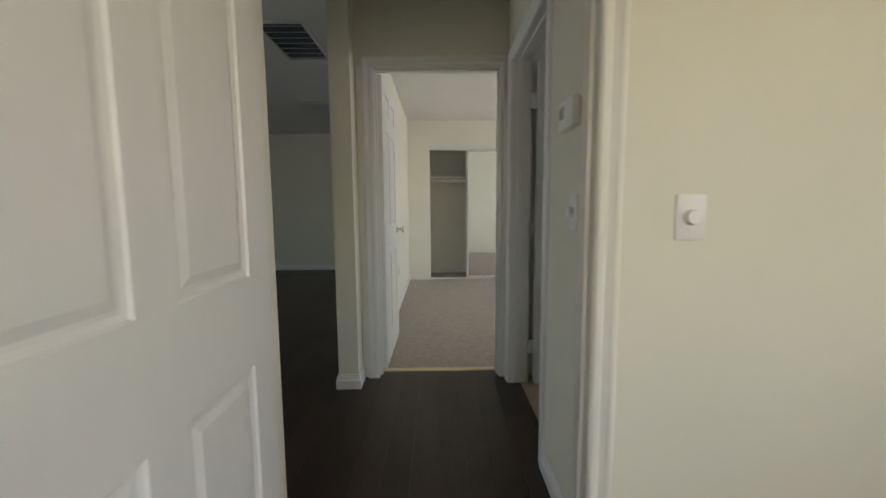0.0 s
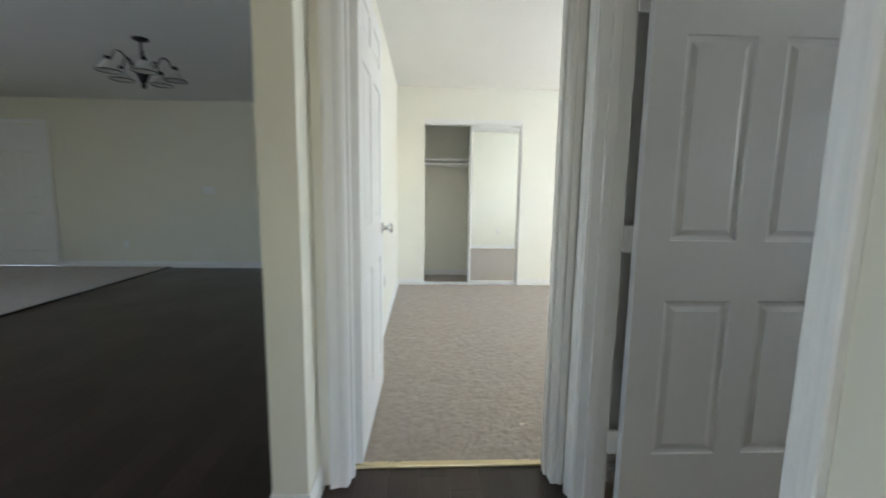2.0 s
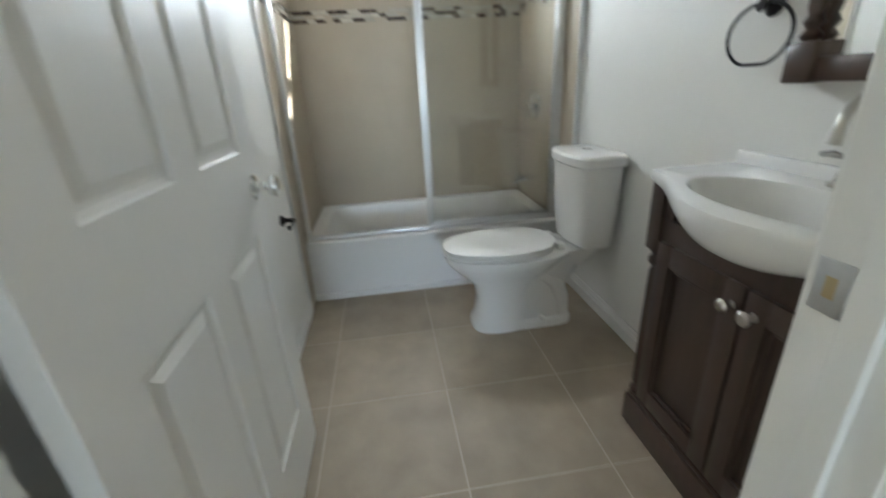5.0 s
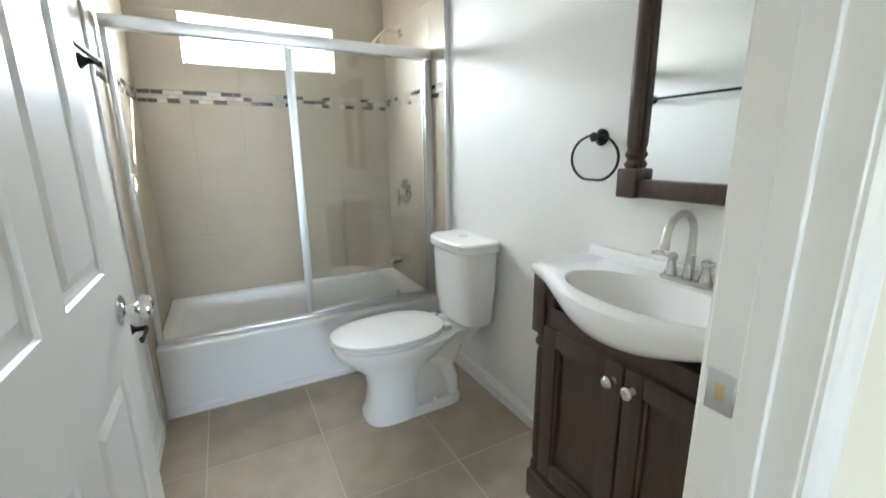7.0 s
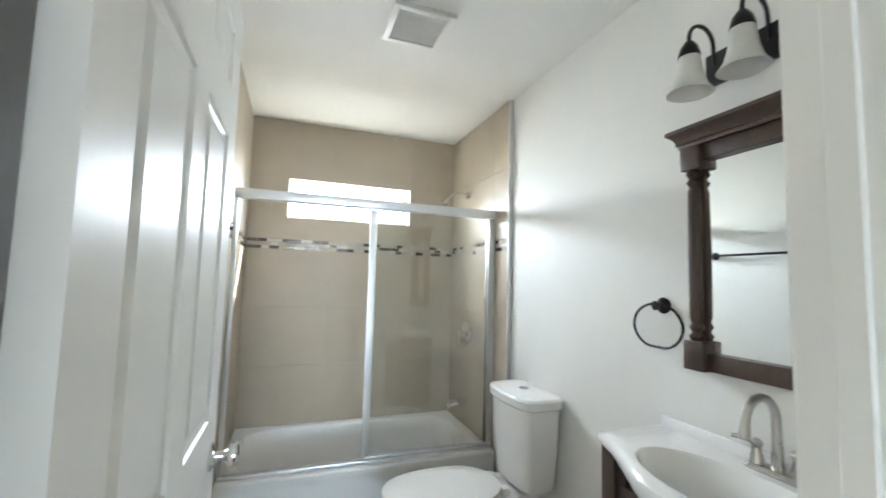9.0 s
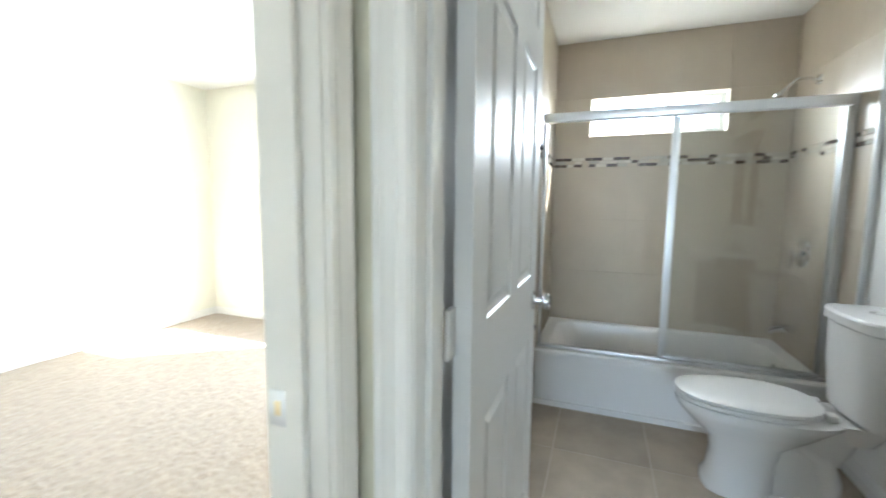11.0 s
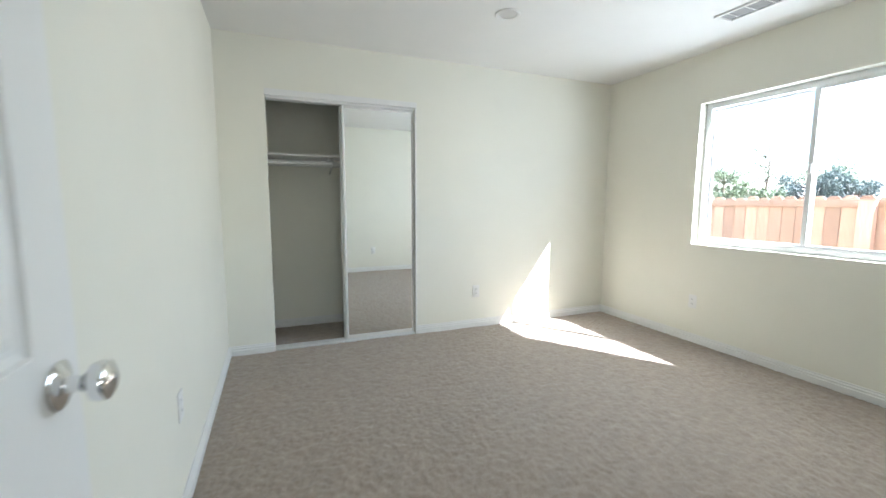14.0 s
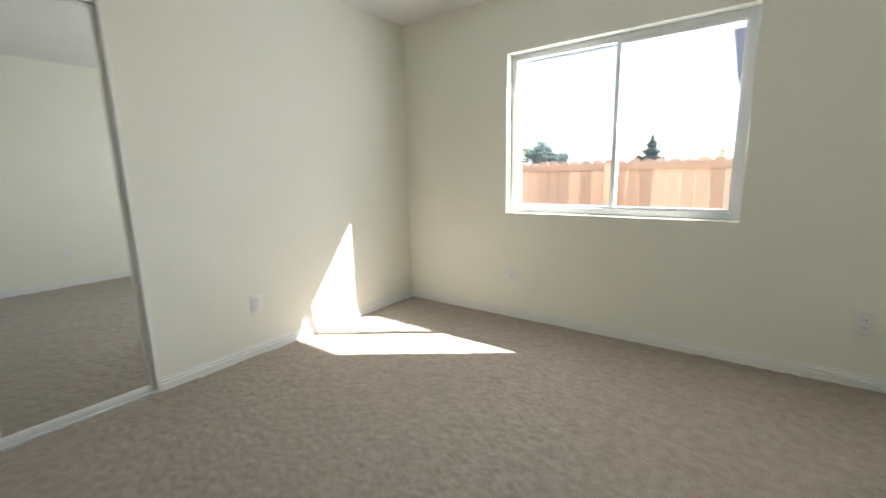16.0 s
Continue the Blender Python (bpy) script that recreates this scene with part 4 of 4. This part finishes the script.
b.transform(Matrix.Translation((0, 0.215, 0)))
part("drain", b, CHROME, sk)
fa = thing("faucet", pose(1.672, 2.636, 0.888) @ Matrix.Scale(0.9, 4), "brushed nickel two handle faucet with a high arc spout", "faucet")
part("deck_plate", loft([rrect(-0.082, -0.03, 0.082, 0.03, 0.028, 0.0), rrect(-0.082, -0.03, 0.082, 0.03, 0.028, 0.008), rrect(-0.074, -0.023, 0.074, 0.023, 0.022, 0.016)]), NICKEL, fa)
pts = [(0, -0.005, 0.015), (0, -0.005, 0.10)] + [(0, 0.058 - 0.063 * math.cos(a), 0.145 + 0.068 * math.sin(a)) for a in (radians(q) for q in range(-10, 171, 15))] + [(0, 0.126, 0.115)]
part("spout", tube(pts, 0.012, 14, radii=[0.017, 0.0125] + [0.0115] * 13 + [0.015]), NICKEL, fa)
for s in (-1, 1):
    b = lathe([(0.021, 0.012), (0.019, 0.02), (0.013, 0.045), (0.011, 0.058), (0.016, 0.066), (0.016, 0.074), (0.008, 0.084), (0.0, 0.086)], 18)
    b.transform(Matrix.Translation((s * 0.052, 0, 0)))
    hd = part("handle", b, NICKEL, fa)
    part("lever", tube([(s * 0.055, 0, 0.07), (s * 0.09, 0.006, 0.074), (s * 0.115, 0.01, 0.07)], 0.007, 10, radii=[0.006, 0.009, 0.006]), NICKEL, hd)

# ---- mirror, light, towel ring ----
mr = thing("vanity_mirror", pose(1.678, 2.585, 0), "mirror in a dark wood frame with turned side posts", "mirror")
part("mirror_glass", box(-0.185, 0.012, 1.145, 0.185, 0.017, 1.76), MIRROR, mr, "clear mirror", smooth=False)
part("backing", box(-0.225, 0.001, 1.10, 0.225, 0.011, 1.79), ESPRESSO, mr, smooth=False)
part("bottom_rail", box(-0.180, 0.011, 1.10, 0.180, 0.040, 1.152, 0.004), ESPRESSO, mr)
part("top_rail", box(-0.180, 0.011, 1.735, 0.180, 0.040, 1.79, 0.004), ESPRESSO, mr)
b = bmesh.new()
join(b, loft([rrect(-hw, 0.001, hw, dp, 0.003, z) for hw, dp, z in ((0.250, 0.056, 1.782), (0.250, 0.058, 1.790), (0.256, 0.064, 1.794), (0.256, 0.060, 1.800), (0.260, 0.064, 1.812), (0.270, 0.078, 1.824), (0.276, 0.084, 1.828), (0.276, 0.084, 1.838), (0.272, 0.080, 1.841))]))
part("crown", b, ESPRESSO, mr)
for s in (-1, 1):
    x = s * 0.212
    part("lower_block", box(x - 0.034, 0.011, 1.097, x + 0.034, 0.056, 1.185, 0.005), ESPRESSO, mr)
    part("upper_block", box(x - 0.034, 0.011, 1.71, x + 0.034, 0.056, 1.79, 0.005), ESPRESSO, mr)
    part("side_rail", box(x - 0.026, 0.011, 1.185, x + 0.026, 0.022, 1.71, 0.002), ESPRESSO, mr)
    b = lathe([(0.016, 1.185), (0.022, 1.197), (0.013, 1.21), (0.021, 1.225), (0.014, 1.24), (0.018, 1.255), (0.020, 1.45), (0.018, 1.64), (0.013, 1.655), (0.021, 1.67), (0.013, 1.683), (0.022, 1.697), (0.016, 1.71)], 18)
    b.transform(Matrix.Translation((x, 0.036, 0)))
    part("turned_post", b, ESPRESSO, mr)

vl = thing("vanity_light", pose(1.671, 2.585, 2.018), "dark bronze bar light with three frosted bell shades, switched off", "wall lamp")
part("back_plate", box(-0.184, 0.0, -0.055, 0.184, 0.022, 0.045, 0.006), BRONZE, vl)
for i in (-1, 0, 1):
    x = 0.154 * i
    pts = [(x, 0.02, 0.0)] + [(x, 0.075 - 0.05 * math.cos(a), 0.065 + 0.05 * math.sin(a)) for a in (radians(q) for q in range(0, 181, 20))] + [(x, 0.125, 0.045)]
    part("arm", tube(pts, 0.006, 8), BRONZE, vl)
    b = lathe([(0.0, 0.055), (0.012, 0.053), (0.024, 0.035), (0.03, 0.012), (0.03, 0.005), (0.0, 0.005)], 20)
    b.transform(Matrix.Translation((x, 0.125, 0)))
    part("socket_cap", b, BRONZE, vl)
    b = lathe([(0.028, 0.012), (0.031, -0.01), (0.036, -0.05), (0.047, -0.085), (0.062, -0.105), (0.058, -0.105), (0.043, -0.084), (0.032, -0.05), (0.026, 0.008)], 28)
    b.transform(Matrix.Translation((x, 0.125, 0)))
    part("shade", b, FROST, vl, "frosted white glass bell shade")

tr = thing("towel_ring", pose(2.038, 2.585, 1.281), "dark bronze towel ring", "towel ring")
part("rosette", lathe([(0.0, 0.0), (0.027, 0.0), (0.028, 0.006), (0.022, 0.012), (0.012, 0.02), (0.011, 0.034), (0.016, 0.042), (0.0, 0.046)], 24, "Y"), BRONZE, tr)
pts = []
for k in range(40):
    a = 2 * math.pi * k / 40
    pts.append((0.098 * math.cos(a), 0.034, -0.068 + 0.075 * max(-0.93, math.sin(a))))
part("ring", tube(pts, 0.0045, 8, True), BRONZE, tr)

tb = thing("towel_bar", pose(2.64, 4.097, 1.557), "dark bronze towel bar behind the door", "towel bar")
part("bar", tube([(-0.30, -0.055, 0), (0.30, -0.055, 0)], 0.008, 12), BRONZE, tb)
for s in (-1, 1):
    b = lathe([(0.0, 0.0), (0.026, 0.0), (0.027, 0.006), (0.018, 0.014), (0.011, 0.024), (0.011, 0.044), (0.017, 0.05), (0.015, 0.064), (0.0, 0.067)], 20, "Y")
    b.transform(Matrix.Translation((s * 0.30, 0, 0)) @ Matrix.Scale(-1, 4, (0, 1, 0)))
    part("post", b, BRONZE, tb)
tp = thing("paper_holder", pose(2.865, 4.097, 0.6), "dark bronze toilet paper holder", "paper holder")
b = lathe([(0.0, 0.0), (0.026, 0.0), (0.027, 0.006), (0.018, 0.014), (0.010, 0.024), (0.010, 0.06), (0.0, 0.064)], 20, "Y")
b.transform(Matrix.Scale(-1, 4, (0, 1, 0)))
part("post", b, BRONZE, tp)
part("bar", tube([(0, -0.058, 0), (-0.02, -0.062, -0.002), (-0.13, -0.062, -0.002), (-0.14, -0.062, 0.012)], 0.007, 10), BRONZE, tp)


# ---- yard ----
structure("ground", box(-300, -300, -0.8, 300, 300, -0.45), EARTH, "dry bare ground round the house", "ground")
fn = thing("fence", pose(6.5, 0, -0.45), "red cedar board fence with dog eared tops", "fence")
rng = random.Random(4)
board = bmesh.new()
w, hgt = 0.138, 1.74
prof = [(-w / 2, 0), (w / 2, 0), (w / 2, hgt - 0.035), (w / 2 - 0.035, hgt), (-w / 2 + 0.035, hgt), (-w / 2, hgt - 0.035)]
f0 = [board.verts.new((0, y, z)) for y, z in prof]
f1 = [board.verts.new((0.018, y, z)) for y, z in prof]
board.faces.new(f0)
board.faces.new(f1[::-1])
for k in range(6):
    board.faces.new((f0[k], f1[k], f1[(k + 1) % 6], f0[(k + 1) % 6]))
bd = part("board", board, CEDAR, fn, smooth=False)
bd.location = (0, -4.0, 0)
for i in range(1, 150):
    o = new("board", bd.data)
    o.parent = fn
    o.location = (rng.uniform(0, 0.006), -4.0 + 0.1435 * i, rng.uniform(-0.012, 0.012))
for z in (0.25, 0.95, 1.62):
    part("rail", box(-0.04, -4.1, z, -0.002, 17.5, z + 0.085, 0.004), CEDAR, fn)
for i in range(9):
    part("post", box(-0.13, -3.09 + 2.4 * i, 0, -0.042, -2.96 + 2.4 * i, 1.69, 0.004), CEDAR, fn)


def tree(name, x, y, height, radius, leaf_mat, label, n, size, trunk_r=0.12, crown0=0.35, conifer=False, seed=1):
    r = random.Random(seed)
    d = thing(name, pose(x, y, -0.45), label, "tree")
    lean = r.uniform(-0.25, 0.25)
    tops = [(lean * (k / 6) ** 2, 0.1 * math.sin(k), height * 0.92 * k / 6) for k in range(7)]
    b = tube(tops, trunk_r, 9, radii=[trunk_r * (1 - 0.13 * k) for k in range(7)])
    tips = []
    for k in range(11):
        u = r.uniform(crown0, 0.9)
        a = r.uniform(0, 6.28)
        base = Vector((lean * u * u, 0, height * 0.92 * u))
        reach = radius * (1.05 - u if conifer else r.uniform(0.5, 0.95))
        tip = base + Vector((math.cos(a) * reach, math.sin(a) * reach, (0.0 if conifer else 0.45) * reach))
        mid = (base + tip) / 2 + Vector((0, 0, 0.08 * reach))
        join(b, tube([base, mid, tip], 0.03, 6, radii=[trunk_r * 0.35, trunk_r * 0.22, trunk_r * 0.08]))
        tips.append((mid, tip))
    part("trunk", b, BARK, d)
    verts, faces = [], []
    for k in range(n):
        if conifer:
            u = r.random() ** 0.8
            a = r.uniform(0, 6.28)
            rad = radius * (1.02 - u) * math.sqrt(r.uniform(0.1, 1)) * (0.75 + 0.25 * math.sin(u * 40))
            p = Vector((lean * u * u + math.cos(a) * rad, math.sin(a) * rad, height * (crown0 + (1 - crown0) * u)))
        else:
            m, t = r.choice(tips)
            p = m.lerp(t, r.uniform(0.3, 1.15)) + Vector([r.gauss(0, radius * 0.17) for _ in range(3)])
        q = Euler((r.uniform(0, 6.28), r.uniform(0, 6.28), r.uniform(0, 6.28))).to_matrix()
        s = size * r.uniform(0.6, 1.3)
        i = len(verts)
        verts += [p + q @ Vector(v) * s for v in ((-0.5, 0, 0), (0, -0.28, 0.06), (0.5, 0, 0), (0, 0.28, 0.06))]
        faces.append((i, i + 1, i + 2, i + 3))
    me = bpy.data.meshes.new("crown")
    me.from_pydata([tuple(v) for v in verts], [], faces)
    me.materials.append(leaf_mat)
    o = new("crown", me)
    o.parent = d
    return d


tree("tree", 14.5, 13.7, 3.0, 0.62, LEAF, "leafy green garden tree behind the fence", 2600, 0.09, 0.08, 0.45, seed=2)
tree("tree", 16.0, 13.3, 2.35, 0.75, LEAF, "low leafy green tree behind the fence", 2400, 0.09, 0.07, 0.45, seed=3)
tree("tree", 16.5, 13.4, 4.1, 0.7, LEAF, "slender bare tree with few leaves", 60, 0.12, 0.06, 0.6, seed=7)
tree("tree", 25.0, 16.4, 3.2, 1.2, NEEDLE, "blue green round tree before a far house", 3600, 0.13, 0.14, 0.4, seed=13)
tree("tree", 26.5, 15.2, 2.9, 1.0, NEEDLE, "blue green round tree before a far house", 2600, 0.13, 0.14, 0.4, seed=17)
tree("tree", 31.0, 10.5, 3.75, 1.6, NEEDLE, "dark pointed conifer beyond the fence", 4200, 0.17, 0.16, 0.2, True, seed=5)
tree("tree", 44.0, 8.0, 2.6, 1.6, LEAF, "distant round green tree", 1600, 0.2, 0.2, 0.4, seed=9)
tree("tree", 36.0, 21.0, 4.0, 2.0, LEAF, "distant green tree among houses", 2400, 0.2, 0.2, 0.4, seed=11)


def house(x, y, w, dep, eave, ridge, label):
    d = thing("house", pose(x, y, -0.45), label, "house")
    part("wall", box(-dep / 2, -w / 2, 0, dep / 2, w / 2, eave), STUCCO, d, smooth=False)
    b = bmesh.new()
    e = 0.4
    pr = [(-dep / 2 - e, eave - 0.1), (0, ridge), (dep / 2 + e, eave - 0.1), (dep / 2 + e, eave + 0.05), (0, ridge + 0.17), (-dep / 2 - e, eave + 0.05)]
    a = [b.verts.new((x_, -w / 2 - e, z_)) for x_, z_ in pr]
    c = [b.verts.new((x_, w / 2 + e, z_)) for x_, z_ in pr]
    for k in range(6):
        b.faces.new((a[k], a[(k + 1) % 6], c[(k + 1) % 6], c[k]))
    b.faces.new((a[0], a[1], a[4], a[5]))
    b.faces.new((a[1], a[2], a[3], a[4]))
    b.faces.new((c[0], c[5], c[4], c[1]))
    b.faces.new((c[1], c[4], c[3], c[2]))
    part("roof", b, SHINGLE, d, smooth=False)
    for yy in (-w * 0.25, w * 0.25):
        wd = part("window", box(-dep / 2 - 0.03, yy - 0.6, 0.9, -dep / 2 - 0.005, yy + 0.6, 1.9, 0.01), VINYL, d)
        part("pane", box(-dep / 2 - 0.04, yy - 0.54, 0.96, -dep / 2 - 0.031, yy + 0.54, 1.84), BLACKBOX, wd, smooth=False)
    return d


house(30, 16.0, 9, 7, 1.75, 2.55, "distant pale stucco house with a low grey roof")

# neighbour's house beside the yard, its deep shingled eave reaching past the wall
nb = thing("house", pose(12.0, 0.0, -0.45), "narrow neighbouring house wing with a slate shingled eave", "house")
part("wall", box(-2.8, 4.72, 0.0, 2.6, 5.08, 3.0), STUCCO, nb, smooth=False)
part("roof", loft([rrect(-3.0, 4.70, 3.0, 5.50, 0.02, 3.0), rrect(-3.0, 4.70, 3.0, 5.58, 0.02, 3.64), rrect(-1.5, 4.75, 1.5, 5.15, 0.02, 3.9)]), SLATE, nb, smooth=False)
part("fascia", box(-3.03, 4.68, 3.64, 3.03, 5.61, 3.73, 0.01), VINYL, nb, "white painted fascia board")

# ---- floor pieces ----
# beige tiles of the bathroom floor
tiles = structure("floor_bath", box(1.285, 2.585, -0.012, 4.0, 4.097, -0.0012), GROUT, "sandy grout bed of the bathroom floor", "floor")
XJ, YJ = [1.285, 1.41, 1.855, 2.30, 2.745, 3.19, 3.24], [2.585, 2.99, 3.45, 3.91, 4.097]
for x0, x1 in zip(XJ, XJ[1:]):
    for y0, y1 in zip(YJ, YJ[1:]):
        g = 0.0025
        o = part("tile", box(x0 + g, y0 + g, -0.0011, x1 - g, y1 - g, 0.0, 0.0004, seg=1), TILE, tiles, smooth=False)

# tan tile surround over the tub, with a mosaic band
su = thing("tub_surround", pose(0, 0, 0), "tan ceramic tile surround with a mosaic band", "tile surround")
part("back_grout", box(3.992, 2.5855, 0.30, 3.9995, 2.965, H), WGROUT, su, smooth=False)
b = box(3.992, 2.965, 0.30, 3.9995, 3.835, 1.76)
box(3.992, 2.965, 2.03, 3.9995, 3.835, H, 0, b)
box(3.992, 3.835, 0.30, 3.9995, 4.104, H, 0, b)
part("grout", b, WGROUT, su, smooth=False)
part("grout", box(3.09, 2.5855, 0.0, 3.9915, 2.606, H), WGROUT, su, smooth=False)
part("grout", box(3.09, 4.093, 0.0, 3.9915, 4.1045, H), WGROUT, su, smooth=False)
ZB0, ZB1 = 1.532, 1.607
ZR = [(0.36, 0.75), (0.75, 1.145), (1.145, ZB0), (ZB1, 2.03), (2.03, H)]
GAP = 0.0005


def cut(a0, a1, z0, z1):
    """Tile rectangles less the window opening."""
    y0, y1, w0, w1 = 2.965, 3.835, 1.76, 2.03
    if a1 <= y0 or a0 >= y1 or z1 <= w0 or z0 >= w1:
        return [(a0, a1, z0, z1)]
    out = []
    if a0 < y0:
        out.append((a0, y0, z0, z1))
    if a1 > y1:
        out.append((y1, a1, z0, z1))
    m0, m1 = max(a0, y0), min(a1, y1)
    if z0 < w0:
        out.append((m0, m1, z0, w0))
    if z1 > w1:
        out.append((m0, m1, w1, z1))
    return out


YW = [2.612, 2.965, 3.26, 3.56, 3.835, 4.087]
for z0, z1 in ZR:
    for a0, a1 in zip(YW, YW[1:]):
        for c in cut(a0, a1, z0, z1):
            if c[1] - c[0] > 0.01 and c[3] - c[2] > 0.01:
                part("tile", box(3.985, c[0] + GAP, c[2] + GAP, 3.9919, c[1] - GAP, c[3] - GAP, 0.0006, seg=1), WTILE, su, smooth=False)
    for x0, x1 in ((3.09, 3.29), (3.29, 3.64), (3.64, 3.985)):
        zz = 0.0 if (z0 == 0.36 and x1 < 3.3) else z0
        part("tile", box(x0 + GAP, 2.6061, zz + GAP, x1 - GAP, 2.612, z1 - GAP, 0.0006, seg=1), WTILE, su, smooth=False)
        part("tile", box(x0 + GAP, 4.087, zz + GAP, x1 - GAP, 4.0929, z1 - GAP, 0.0006, seg=1), WTILE, su, smooth=False)
part("edge_strip", box(3.082, 2.5855, 0.0, 3.09, 2.614, H, 0.002), ALU, su, "thin metal tile edge")
part("edge_strip", box(3.082, 4.085, 0.0, 3.09, 4.097, H, 0.002), ALU, su, "thin metal tile edge")

rng = random.Random(8)


def mosaic(m, length):
    """Rows of small glossy mosaic tiles along a wall; local x along it, y out of it."""
    for row in range(3):
        z = ZB0 + 0.004 + row * 0.0235
        x = 0.004 - (row % 2) * 0.03
        while x < length - 0.01:
            w = rng.choice((0.048, 0.062, 0.075))
            a, c = max(0.002, x), min(length - 0.002, x + w - 0.003)
            if c - a > 0.008:
                dark = rng.random() < (0.42 if row != 1 else 0.28)
                t = rng.uniform(0.004, 0.007)
                b = box(a, 0, z, c, t, z + 0.0205, 0.001, seg=1)
                b.transform(m)
                part("mosaic_tile", b, MOS_D if dark else (MOS_L if rng.random() < 0.75 else WTILE), su, smooth=False)
            x += w


mosaic(Matrix.Translation((3.9919, 2.612, 0)) @ Matrix.Rotation(radians(90), 4, "Z"), 1.475)
mosaic(Matrix.Translation((3.09, 2.6061, 0)), 0.895)
mosaic(Matrix.Translation((3.985, 4.0929, 0)) @ Matrix.Rotation(radians(180), 4, "Z"), 0.895)

# dark planks of hall and living room
fl = structure("floor_wood", box(-3.2, -1.6, -0.0059, -3.19, -1.59, -0.005), DARKWOOD, "dark stained wood plank floor", "floor")
rng = random.Random(3)
x = 1.245
while x > -3.18:
    y = -1.6 - rng.uniform(0, 1.0)
    while y < 8.9:
        ln = rng.choice((0.9, 1.2, 1.5))
        y0, y1 = max(y, -1.6), min(y + ln, 8.9)
        if y1 - y0 > 0.05:
            x0 = max(x - 0.125, -3.185)
            dz = rng.uniform(-0.0001, 0.0001)
            part("plank", box(x0 + 0.0002, y0 + 0.0002, -0.0055, x - 0.0002, y1 - 0.0002, dz, 0.0004, seg=1), DARKWOOD, fl, smooth=False)
        y += ln
    x -= 0.125
